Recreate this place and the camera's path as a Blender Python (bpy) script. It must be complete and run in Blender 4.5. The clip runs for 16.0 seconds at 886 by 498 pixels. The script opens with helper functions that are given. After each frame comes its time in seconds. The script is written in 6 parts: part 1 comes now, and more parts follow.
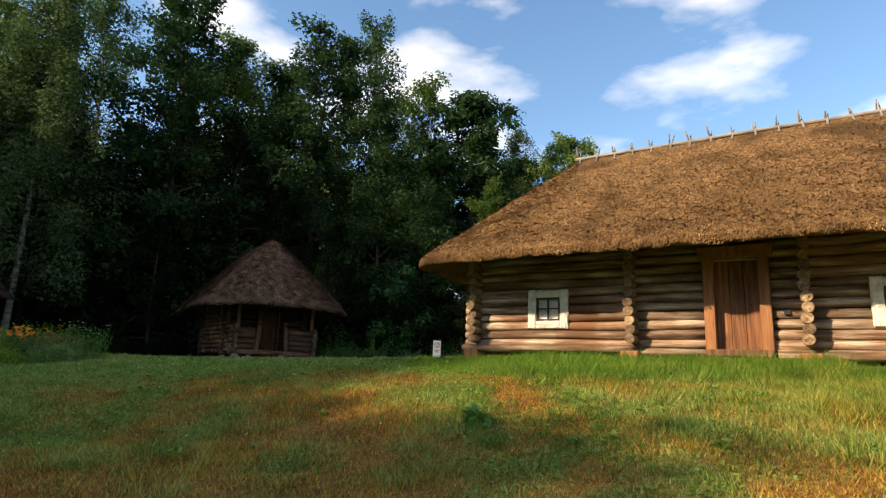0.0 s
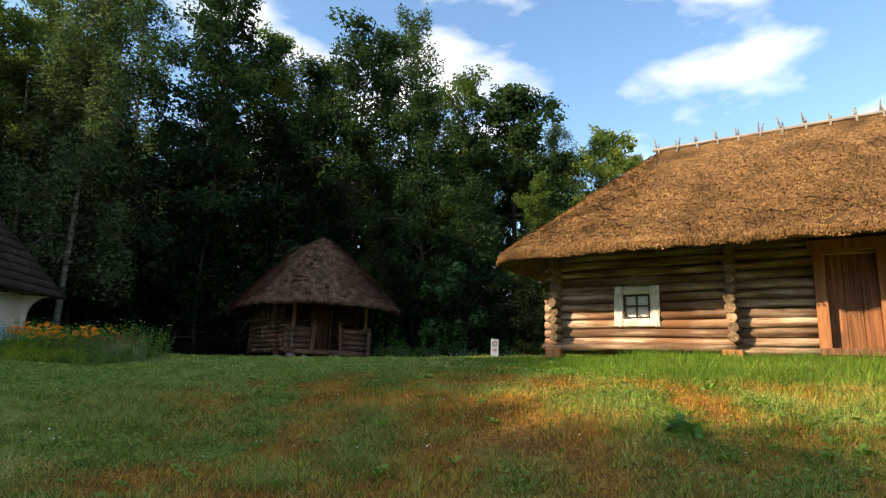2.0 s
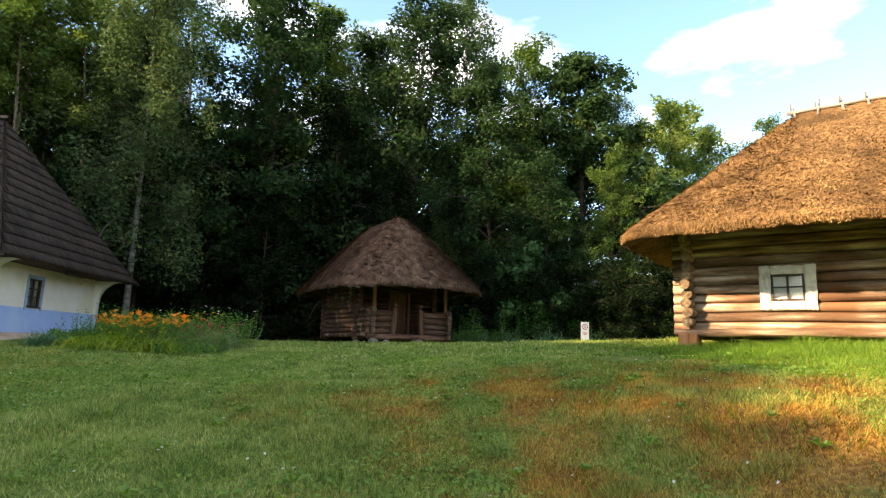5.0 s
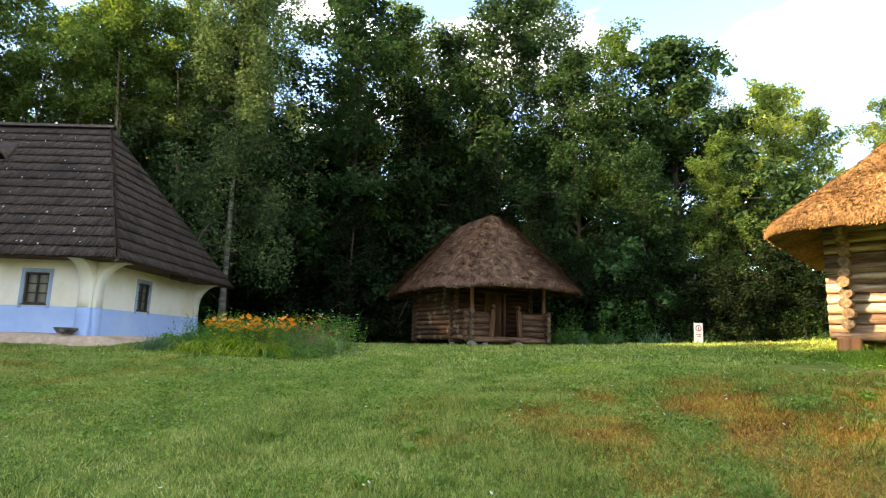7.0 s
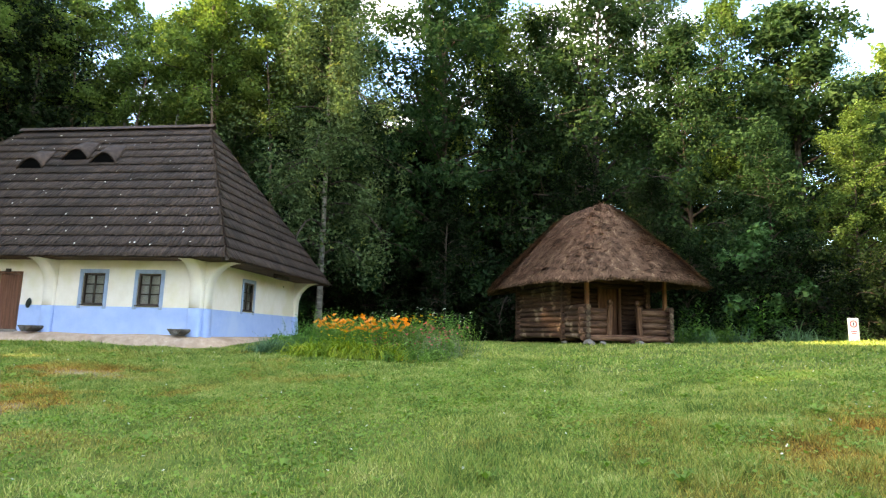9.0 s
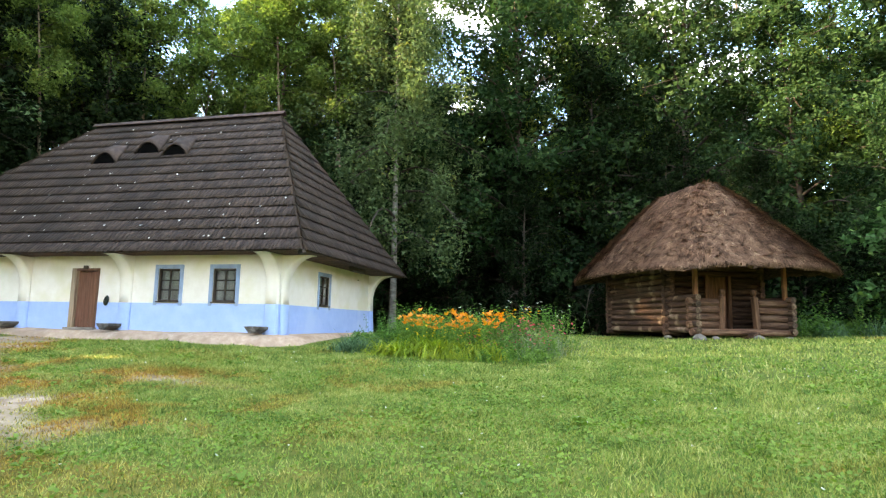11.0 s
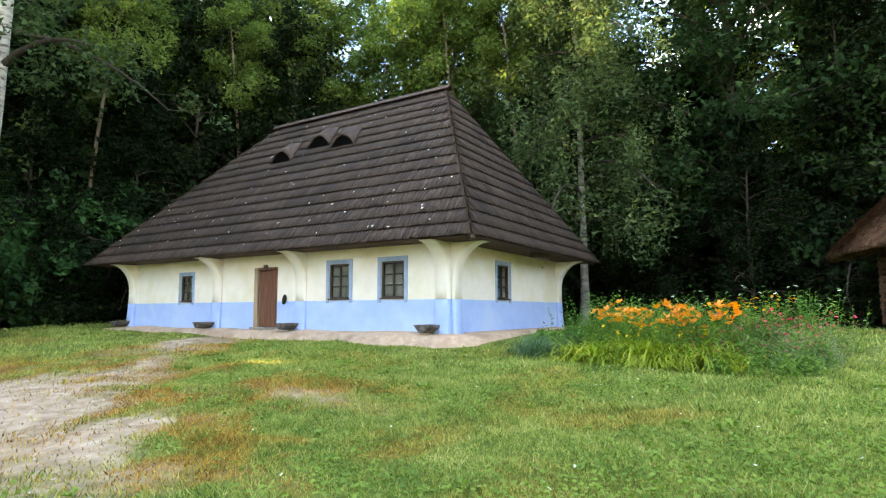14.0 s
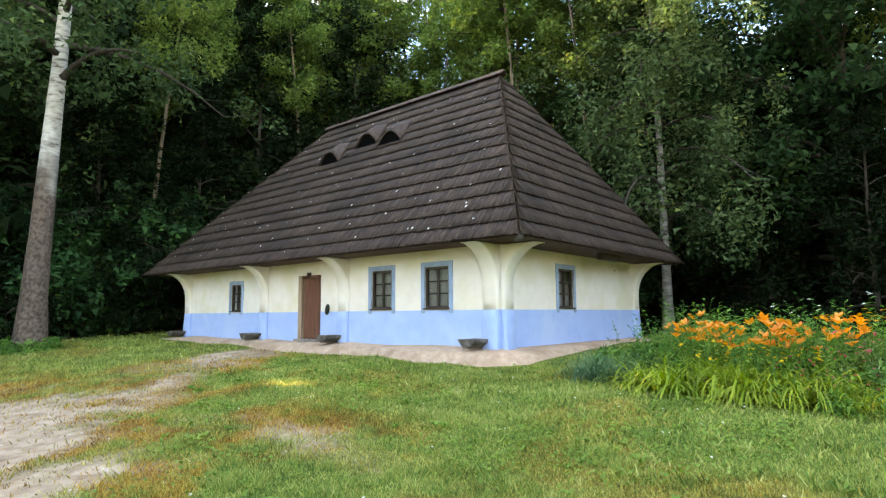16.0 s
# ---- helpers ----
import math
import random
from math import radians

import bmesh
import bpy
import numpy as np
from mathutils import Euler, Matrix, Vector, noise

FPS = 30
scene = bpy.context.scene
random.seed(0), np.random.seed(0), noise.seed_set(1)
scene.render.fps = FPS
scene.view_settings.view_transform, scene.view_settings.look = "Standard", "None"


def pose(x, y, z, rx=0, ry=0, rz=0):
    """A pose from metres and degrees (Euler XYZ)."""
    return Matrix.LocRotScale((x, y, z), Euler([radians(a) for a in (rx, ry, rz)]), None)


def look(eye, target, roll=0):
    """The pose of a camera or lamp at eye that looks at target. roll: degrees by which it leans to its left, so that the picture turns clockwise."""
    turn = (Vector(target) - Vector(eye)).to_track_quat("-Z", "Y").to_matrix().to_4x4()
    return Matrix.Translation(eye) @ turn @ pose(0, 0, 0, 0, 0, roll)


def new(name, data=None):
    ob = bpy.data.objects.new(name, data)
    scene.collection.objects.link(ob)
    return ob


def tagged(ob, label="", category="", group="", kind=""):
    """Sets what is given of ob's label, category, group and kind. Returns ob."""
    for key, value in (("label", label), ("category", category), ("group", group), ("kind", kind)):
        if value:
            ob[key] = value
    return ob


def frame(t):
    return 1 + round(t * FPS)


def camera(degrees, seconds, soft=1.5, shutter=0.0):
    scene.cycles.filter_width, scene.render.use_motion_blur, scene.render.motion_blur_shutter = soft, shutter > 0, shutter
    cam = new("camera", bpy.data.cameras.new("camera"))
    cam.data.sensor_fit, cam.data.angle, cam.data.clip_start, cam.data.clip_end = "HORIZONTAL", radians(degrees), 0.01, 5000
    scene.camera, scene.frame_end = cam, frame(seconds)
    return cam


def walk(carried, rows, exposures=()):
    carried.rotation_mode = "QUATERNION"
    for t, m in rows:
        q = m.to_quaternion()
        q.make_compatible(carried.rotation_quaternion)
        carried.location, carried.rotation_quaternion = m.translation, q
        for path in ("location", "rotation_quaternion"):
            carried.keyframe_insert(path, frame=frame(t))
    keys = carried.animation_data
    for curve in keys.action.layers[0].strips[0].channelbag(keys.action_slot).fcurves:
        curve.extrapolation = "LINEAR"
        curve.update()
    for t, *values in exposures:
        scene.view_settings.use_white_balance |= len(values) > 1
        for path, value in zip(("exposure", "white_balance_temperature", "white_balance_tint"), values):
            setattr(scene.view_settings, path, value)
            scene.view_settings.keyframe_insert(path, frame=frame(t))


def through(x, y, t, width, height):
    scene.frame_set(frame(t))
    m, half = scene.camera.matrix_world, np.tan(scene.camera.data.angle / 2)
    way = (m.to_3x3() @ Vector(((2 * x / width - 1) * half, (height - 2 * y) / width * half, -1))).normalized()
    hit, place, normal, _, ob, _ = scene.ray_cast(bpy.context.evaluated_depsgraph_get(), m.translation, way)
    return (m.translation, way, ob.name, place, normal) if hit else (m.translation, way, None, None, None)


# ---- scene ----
cam = camera(74.5, 16.0, soft=1.25)
PATH = [
    (0, (0.569, 0.175, 0.337), (0.637, 2.131, 0.749), 2.3),
    (0.5, (0.103, 0.317, 0.31), (0.152, 2.275, 0.717), 2.3),
    (1, (-0.362, 0.486, 0.322), (-0.338, 2.444, 0.728), 2.2),
    (1.5, (-0.787, 0.719, 0.358), (-0.761, 2.677, 0.764), 2.3),
    (2, (-1.226, 0.884, 0.337), (-1.207, 2.843, 0.74), 2.2),
    (2.5, (-1.652, 1.153, 0.321), (-1.641, 3.113, 0.717), 2.2),
    (3, (-2.115, 1.371, 0.383), (-2.11, 3.333, 0.769), 2.1),
    (5.5, (-4.028, 2.424, 0.522), (-4.128, 4.395, 0.843), 1.9),
    (6, (-4.415, 2.606, 0.54), (-4.561, 4.576, 0.858), 2.0),
    (6.5, (-4.733, 2.73, 0.587), (-4.939, 4.693, 0.911), 1.9),
    (7, (-5.099, 2.976, 0.614), (-5.373, 4.931, 0.934), 1.8),
    (7.5, (-5.507, 3.154, 0.653), (-5.835, 5.102, 0.967), 1.8),
    (8, (-5.886, 3.41, 0.68), (-6.279, 5.347, 0.992), 1.7),
    (8.5, (-6.243, 3.727, 0.726), (-6.691, 5.653, 1.027), 1.6),
    (9, (-6.72, 4.057, 0.75), (-7.226, 5.969, 1.044), 1.5),
    (11.5, (-8.307, 5.716, 0.931), (-9.063, 7.552, 1.176), 0.9),
    (12, (-8.528, 6.125, 0.944), (-9.357, 7.929, 1.182), 0.7),
    (12.5, (-8.649, 6.53, 0.943), (-9.568, 8.291, 1.177), 0.6),
    (13, (-8.82, 6.995, 1.01), (-9.893, 8.669, 1.227), 0.3),
    (13.5, (-9.028, 7.43, 1.048), (-10.226, 9.016, 1.268), 0.0),
    (14, (-9.19, 7.928, 1.057), (-10.446, 9.469, 1.271), -0.1),
    (14.5, (-9.341, 8.365, 1.106), (-10.654, 9.857, 1.33), -0.2),
    (15, (-9.5, 8.847, 1.176), (-10.879, 10.278, 1.409), -0.3),
    (15.5, (-9.602, 9.305, 1.266), (-11.026, 10.69, 1.493), -0.3),
    (16, (-9.724, 9.816, 1.274), (-11.187, 11.162, 1.497), -0.4),
]
EXPOSURES = [(0, 0.70, 7700, 13), (3, 1.27, 8100, 13), (5.5, 1.95, 8900, 14), (7, 2.32, 9200, 14), (9, 2.82, 9200, 14), (11.5, 3.12, 9300, 13), (16, 2.97, 9500, 13)]
walk(cam, [(t, look(eye, target, roll)) for t, eye, target, roll in PATH], EXPOSURES)

# ---- world and sun ----
SUN_EL, SUN_AZ = radians(28.5), math.atan2(-0.93, -0.367)
world = bpy.data.worlds.new("sky")
scene.world = world
world.use_nodes = True
wn, wl = world.node_tree.nodes, world.node_tree.links
wn.clear()
sky = wn.new("ShaderNodeTexSky")
sky.sky_type, sky.sun_disc, sky.sun_elevation, sky.sun_rotation = "NISHITA", False, SUN_EL, SUN_AZ
sky.air_density, sky.dust_density, sky.ozone_density = 1.0, 0.6, 1.5
wco = wn.new("ShaderNodeTexCoord")
wmap = wn.new("ShaderNodeMapping")
wmap.inputs["Scale"].default_value = (1.0, 1.0, 2.6)
wmap.inputs["Location"].default_value = (0.35, 0.1, 0.25)
cloud = wn.new("ShaderNodeTexNoise")
cloud.inputs["Scale"].default_value, cloud.inputs["Detail"].default_value = 3.4, 8.0
cloud.inputs["Roughness"].default_value = 0.50
cramp = wn.new("ShaderNodeValToRGB")
cramp.color_ramp.elements[0].position, cramp.color_ramp.elements[1].position = 0.48, 0.76
wmix = wn.new("ShaderNodeMixRGB")
wmix.inputs["Color2"].default_value = (7.4, 7.5, 7.6, 1)
wbg = wn.new("ShaderNodeBackground")
wbg.inputs["Strength"].default_value = 0.15
wout = wn.new("ShaderNodeOutputWorld")
wl.new(wco.outputs["Generated"], wmap.inputs["Vector"])
wl.new(wmap.outputs["Vector"], cloud.inputs["Vector"])
wl.new(cloud.outputs["Fac"], cramp.inputs["Fac"])
wl.new(cramp.outputs["Color"], wmix.inputs["Fac"])
whue = wn.new("ShaderNodeHueSaturation")
whue.inputs["Saturation"].default_value, whue.inputs["Value"].default_value = 1.2, 1.25
wl.new(sky.outputs["Color"], whue.inputs["Color"])
wl.new(whue.outputs["Color"], wmix.inputs["Color1"])
wl.new(wmix.outputs["Color"], wbg.inputs["Color"])
wl.new(wbg.outputs["Background"], wout.inputs["Surface"])
sun = new("sun", bpy.data.lights.new("sun", "SUN"))
sun.data.energy, sun.data.angle, sun.data.color = 5.0, radians(0.6), (1.0, 0.83, 0.62)
SUN_WAY = Vector((math.sin(SUN_AZ) * math.cos(SUN_EL), math.cos(SUN_AZ) * math.cos(SUN_EL), math.sin(SUN_EL)))
sun.matrix_world = look((SUN_WAY * 60).to_tuple(), (0, 0, 0))

# ---- small helpers ----


def mesh_np(name, verts, faces, mat, smooth=False):
    """A mesh from arrays of vertices and of faces that all have as many corners."""
    verts, faces = np.asarray(verts, np.float32), np.asarray(faces, np.int32)
    me = bpy.data.meshes.new(name)
    n, k = faces.shape
    me.vertices.add(len(verts))
    me.vertices.foreach_set("co", verts.ravel())
    me.loops.add(n * k)
    me.loops.foreach_set("vertex_index", faces.ravel())
    me.polygons.add(n)
    me.polygons.foreach_set("loop_start", np.arange(0, n * k, k, dtype=np.int32))
    if smooth:
        me.polygons.foreach_set("use_smooth", np.ones(n, bool))
    me.update(calc_edges=True)
    me.materials.append(mat)
    return me


def part(name, bm, material, parent=None, label="", smooth=False):
    """Links a bmesh, or a mesh, as one object under a thing or a part."""
    if isinstance(bm, bpy.types.Mesh):
        me = bm
    else:
        me = bpy.data.meshes.new(name)
        bm.normal_update()
        bm.to_mesh(me)
        bm.free()
        if smooth:
            me.polygons.foreach_set("use_smooth", [True] * len(me.polygons))
        me.materials.append(material)
    ob = new(name, me)
    ob.parent = parent
    if label:
        ob["label"] = label
    return ob


def thing(name, m, label, category, group="", kind=""):
    ob = new(name)
    ob.empty_display_size = 0.2
    ob.matrix_world = m
    return tagged(ob, label, category, group, kind)


def box(size, at=(0, 0, 0), turn=(0, 0, 0), bevel=0.01, taper=1.0):
    """A bevelled box round the place at."""
    bm = bmesh.new()
    bmesh.ops.create_cube(bm, size=1)
    for v in bm.verts:
        k = taper if v.co.z > 0 else 1.0
        v.co = Vector((v.co.x * size[0] * k, v.co.y * size[1] * k, v.co.z * size[2]))
    if bevel:
        bmesh.ops.bevel(bm, geom=bm.edges[:], offset=bevel, segments=1, affect="EDGES")
    bm.transform(pose(*at, *turn))
    return bm


def log_bm(length, r, seed, axis="x", at=(0, 0, 0), sides=12, rings=None, wobble=0.06, flat=1.0):
    """A hewn log, a little uneven, along x or y from at."""
    rng = np.random.default_rng(seed)
    rings = rings or max(3, int(length / 0.45) + 1)
    bm = bmesh.new()
    loops = []
    phase = rng.uniform(0, 6.28, 4)
    for i in range(rings):
        s = i / (rings - 1)
        rr = r * (1 + wobble * math.sin(s * length * 1.7 + phase[0]) * 0.5)
        dy, dz = 0.012 * math.sin(s * length * 1.1 + phase[1]), 0.010 * math.sin(s * length * 1.4 + phase[2])
        ring = []
        for j in range(sides):
            an = 2 * math.pi * j / sides
            q = rr * (1 + wobble * math.sin(3 * an + phase[3]) * 0.4 + rng.uniform(-0.02, 0.02))
            a, b = q * math.cos(an) * flat + dy, q * math.sin(an) + dz
            p = (s * length, a, b) if axis == "x" else (a, s * length, b)
            ring.append(bm.verts.new((p[0] + at[0], p[1] + at[1], p[2] + at[2])))
        loops.append(ring)
    for lo, hi in zip(loops, loops[1:]):
        for j in range(sides):
            bm.faces.new((lo[j], lo[(j + 1) % sides], hi[(j + 1) % sides], hi[j])).smooth = True
    bm.faces.new(loops[0])
    bm.faces.new(loops[-1])
    bmesh.ops.recalc_face_normals(bm, faces=bm.faces[:])
    return bm


# ---- materials ----
def mat_new(name, rough=0.8, spec=0.3):
    m = bpy.data.materials.new(name)
    m.use_nodes = True
    b = m.node_tree.nodes["Principled BSDF"]
    b.inputs["Roughness"].default_value = rough
    b.inputs["Specular IOR Level"].default_value = spec
    return m, m.node_tree.nodes, m.node_tree.links, b


def ramp(nodes, stops):
    r = nodes.new("ShaderNodeValToRGB")
    el = r.color_ramp.elements
    while len(el) < len(stops):
        el.new(0.5)
    for e, (p, c) in zip(el, stops):
        e.position, e.color = p, (*c, 1)
    return r


def surface(name, stops, scale=(4, 4, 4), detail=8, rough=0.85, spec=0.25, bump=0.3, bump_scale=1.0, stain=None, stain_scale=0.7, stain_at=(0.5, 0.68), per_piece=0.0, island=False, metal=0.0):
    """A grained surface: noise of a stretched scale through a ramp, larger stains or painted sun flecks, and relief;
    pieces vary in brightness.
    """
    m, n, l, b = mat_new(name, rough, spec)
    b.inputs["Metallic"].default_value = metal
    co, mp = n.new("ShaderNodeTexCoord"), n.new("ShaderNodeMapping")
    mp.inputs["Scale"].default_value = scale
    l.new(co.outputs["Object"], mp.inputs["Vector"])
    noi = n.new("ShaderNodeTexNoise")
    noi.inputs["Scale"].default_value, noi.inputs["Detail"].default_value, noi.inputs["Roughness"].default_value = 1.0, detail, 0.65
    vec = mp.outputs["Vector"]
    if per_piece:
        info = n.new("ShaderNodeNewGeometry" if island else "ShaderNodeObjectInfo")
        rnd = info.outputs["Random Per Island" if island else "Random"]
        add = n.new("ShaderNodeVectorMath")
        mul = n.new("ShaderNodeMath")
        mul.operation, mul.inputs[1].default_value = "MULTIPLY", 37.0
        l.new(rnd, mul.inputs[0])
        l.new(vec, add.inputs[0])
        l.new(mul.outputs[0], add.inputs[1])
        vec = add.outputs["Vector"]
    l.new(vec, noi.inputs["Vector"])
    rp = ramp(n, stops)
    l.new(noi.outputs["Fac"], rp.inputs["Fac"])
    col = rp.outputs["Color"]
    if stain:
        sn = n.new("ShaderNodeTexNoise")
        sn.inputs["Scale"].default_value, sn.inputs["Detail"].default_value = stain_scale, 5
        l.new(co.outputs["Object"], sn.inputs["Vector"])
        sr = ramp(n, [(stain_at[0], (0, 0, 0)), (stain_at[1], (1, 1, 1))])
        l.new(sn.outputs["Fac"], sr.inputs["Fac"])
        mx = n.new("ShaderNodeMixRGB")
        mx.inputs["Color2"].default_value = (*stain, 1)
        l.new(sr.outputs["Color"], mx.inputs["Fac"])
        l.new(col, mx.inputs["Color1"])
        col = mx.outputs["Color"]
    if per_piece:
        mr = n.new("ShaderNodeMapRange")
        mr.inputs["To Min"].default_value, mr.inputs["To Max"].default_value = 1 - per_piece, 1 + per_piece
        l.new(rnd, mr.inputs["Value"])
        hv = n.new("ShaderNodeHueSaturation")
        l.new(mr.outputs["Result"], hv.inputs["Value"])
        l.new(col, hv.inputs["Color"])
        col = hv.outputs["Color"]
    l.new(col, b.inputs["Base Color"])
    if bump:
        bn = n.new("ShaderNodeBump")
        bn.inputs["Strength"].default_value, bn.inputs["Distance"].default_value = bump, 0.02 * bump_scale
        l.new(noi.outputs["Fac"], bn.inputs["Height"])
        l.new(bn.outputs["Normal"], b.inputs["Normal"])
    return m


def leafy(name, dark, light, rough=0.55, through=0.35, noise_scale=0.5, yellow=None, gloss=0.3, vary=0.0):
    """Leaves and blades: each island its own shade between dark and light, thin enough to let light through."""
    m, n, l, b = mat_new(name, rough, gloss)
    geo = n.new("ShaderNodeNewGeometry")
    stops = [(0.0, dark), (0.85, light)]
    if yellow:
        stops.append((1.0, yellow))
    rp = ramp(n, stops)
    co, sn = n.new("ShaderNodeTexCoord"), n.new("ShaderNodeTexNoise")
    sn.inputs["Scale"].default_value, sn.inputs["Detail"].default_value = noise_scale, 3
    l.new(co.outputs["Object"], sn.inputs["Vector"])
    mx = n.new("ShaderNodeMath")
    mx.operation, mx.inputs[1].default_value = "MULTIPLY_ADD", 0.55
    ml = n.new("ShaderNodeMath")
    ml.operation, ml.inputs[1].default_value, ml.inputs[2].default_value = "MULTIPLY_ADD", 1.6, -0.55
    l.new(sn.outputs["Fac"], ml.inputs[0])
    l.new(geo.outputs["Random Per Island"], mx.inputs[0])
    l.new(ml.outputs[0], mx.inputs[2])
    l.new(mx.outputs[0], rp.inputs["Fac"])
    info, own, val, tint = n.new("ShaderNodeObjectInfo"), n.new("ShaderNodeMapRange"), n.new("ShaderNodeMapRange"), n.new("ShaderNodeHueSaturation")
    own.inputs["To Min"].default_value, own.inputs["To Max"].default_value = 0.5 - 0.018 * vary, 0.5 + 0.02 * vary
    val.inputs["To Min"].default_value, val.inputs["To Max"].default_value = 1 + 0.25 * vary, 1 - 0.25 * vary
    l.new(info.outputs["Random"], own.inputs["Value"])
    l.new(info.outputs["Random"], val.inputs["Value"])
    l.new(own.outputs["Result"], tint.inputs["Hue"])
    l.new(val.outputs["Result"], tint.inputs["Value"])
    l.new(rp.outputs["Color"], tint.inputs["Color"])
    l.new(tint.outputs["Color"], b.inputs["Base Color"])
    tr = n.new("ShaderNodeBsdfTranslucent")
    hv = n.new("ShaderNodeHueSaturation")
    hv.inputs["Saturation"].default_value, hv.inputs["Value"].default_value = 1.15, 1.3
    l.new(tint.outputs["Color"], hv.inputs["Color"])
    l.new(hv.outputs["Color"], tr.inputs["Color"])
    ms = n.new("ShaderNodeMixShader")
    ms.inputs["Fac"].default_value = through
    l.new(b.outputs["BSDF"], ms.inputs[1])
    l.new(tr.outputs["BSDF"], ms.inputs[2])
    l.new(ms.outputs["Shader"], n["Material Output"].inputs["Surface"])
    return m


LOG_BARN = surface("weathered log", [(0.30, (0.055, 0.028, 0.017)), (0.42, (0.145, 0.086, 0.054)), (0.54, (0.31, 0.218, 0.148)), (0.68, (0.60, 0.50, 0.40))], (0.7, 7, 7), rough=0.8, bump=0.8, stain=(0.17, 0.085, 0.045), stain_scale=0.55, stain_at=(0.50, 0.66), per_piece=0.38)
LOG_SIDE = surface("weathered log along y", [(0.25, (0.09, 0.05, 0.03)), (0.45, (0.20, 0.12, 0.07)), (0.6, (0.30, 0.20, 0.12)), (0.8, (0.42, 0.33, 0.24))], (14, 1.2, 14), rough=0.8, bump=0.6, stain=(0.10, 0.06, 0.035), stain_scale=0.9, per_piece=0.25)
LOG_DARK = surface("dark log", [(0.3, (0.012, 0.006, 0.004)), (0.5, (0.05, 0.025, 0.016)), (0.75, (0.16, 0.09, 0.06))], (1.2, 14, 14), rough=0.8, bump=0.7, per_piece=0.35)
# The pale blotches are painted sun flecks, sized like dappled light.
LOG_FLECKED_SIDE = surface("dark log along y with painted sun flecks", [(0.3, (0.018, 0.009, 0.007)), (0.5, (0.07, 0.036, 0.023)), (0.75, (0.18, 0.11, 0.075))], (14, 1.2, 14), rough=0.8, bump=0.7, per_piece=0.35, stain=(0.30, 0.22, 0.155), stain_scale=2.2, stain_at=(0.56, 0.70))
PLANK_BROWN = surface("red-brown plank", [(0.3, (0.075, 0.028, 0.013)), (0.5, (0.20, 0.082, 0.036)), (0.72, (0.36, 0.17, 0.08))], (14, 14, 0.8), rough=0.6, bump=0.5, stain=(0.10, 0.045, 0.025), stain_scale=1.4, per_piece=0.2)
POST_WOOD = surface("orange post wood", [(0.25, (0.16, 0.06, 0.025)), (0.5, (0.32, 0.14, 0.06)), (0.8, (0.45, 0.24, 0.12))], (12, 12, 1.0), rough=0.6, bump=0.35, per_piece=0.15)
DOOR_WOOD = surface("dark door wood", [(0.25, (0.07, 0.028, 0.018)), (0.5, (0.15, 0.062, 0.04)), (0.8, (0.24, 0.12, 0.08))], (14, 14, 1.0), rough=0.45, spec=0.4, bump=0.3, per_piece=0.12)
GREY_WOOD = surface("grey weathered wood", [(0.25, (0.07, 0.06, 0.055)), (0.5, (0.20, 0.18, 0.16)), (0.8, (0.36, 0.33, 0.30))], (2, 12, 12), rough=0.85, bump=0.5, per_piece=0.2)
BEAM_WOOD = surface("dark weathered beam", [(0.3, (0.03, 0.026, 0.023)), (0.5, (0.09, 0.08, 0.07)), (0.75, (0.24, 0.22, 0.20))], (8, 2, 8), rough=0.85, bump=0.6)
FRAME_WOOD = surface("dark window frame", [(0.3, (0.03, 0.022, 0.018)), (0.7, (0.075, 0.055, 0.045))], (6, 6, 6), rough=0.6, bump=0.15)
END_GRAIN = surface("log end grain", [(0.32, (0.07, 0.042, 0.025)), (0.5, (0.22, 0.15, 0.09)), (0.7, (0.46, 0.35, 0.235))], (11, 11, 11), rough=0.85, bump=0.5, per_piece=0.5)
CREAM = surface("cream limewash", [(0.3, (0.77, 0.705, 0.625)), (0.55, (0.82, 0.76, 0.69)), (0.8, (0.86, 0.805, 0.74))], (3, 3, 3), rough=0.9, spec=0.1, bump=0.25, bump_scale=1.5, stain=(0.74, 0.68, 0.53), stain_scale=1.1)
BLUE = surface("blue limewash", [(0.3, (0.31, 0.455, 0.78)), (0.55, (0.35, 0.50, 0.82)), (0.8, (0.40, 0.54, 0.84))], (3, 3, 3), rough=0.9, spec=0.1, bump=0.25, bump_scale=1.5, stain=(0.41, 0.55, 0.81), stain_scale=0.9)
TRIM_BLUE = surface("grey-blue limewash", [(0.3, (0.24, 0.32, 0.46)), (0.6, (0.30, 0.40, 0.56)), (0.8, (0.36, 0.46, 0.62))], (4, 4, 4), rough=0.9, spec=0.1, bump=0.2)
CLAY = surface("trodden clay", [(0.3, (0.40, 0.28, 0.205)), (0.5, (0.49, 0.36, 0.27)), (0.7, (0.58, 0.45, 0.345))], (7, 7, 7), rough=0.95, spec=0.1, bump=0.7, bump_scale=2.5, stain=(0.36, 0.25, 0.18), stain_scale=1.6)
PLASTER = surface("old white plaster", [(0.3, (0.50, 0.46, 0.38)), (0.5, (0.68, 0.65, 0.58)), (0.8, (0.78, 0.76, 0.70))], (5, 5, 5), rough=0.9, spec=0.1, bump=0.4, stain=(0.36, 0.31, 0.24), stain_scale=2.2, stain_at=(0.54, 0.7))
SHINGLE = surface("old split shingle", [(0.2, (0.0164, 0.0107, 0.0082)), (0.45, (0.0377, 0.0254, 0.0205)), (0.62, (0.064, 0.0443, 0.0353)), (0.85, (0.139, 0.0968, 0.0754))], (7, 7, 1.0), detail=10, rough=0.75, bump=0.6, stain=(0.0262, 0.0189, 0.0156), stain_scale=0.6, per_piece=0.30, island=True)
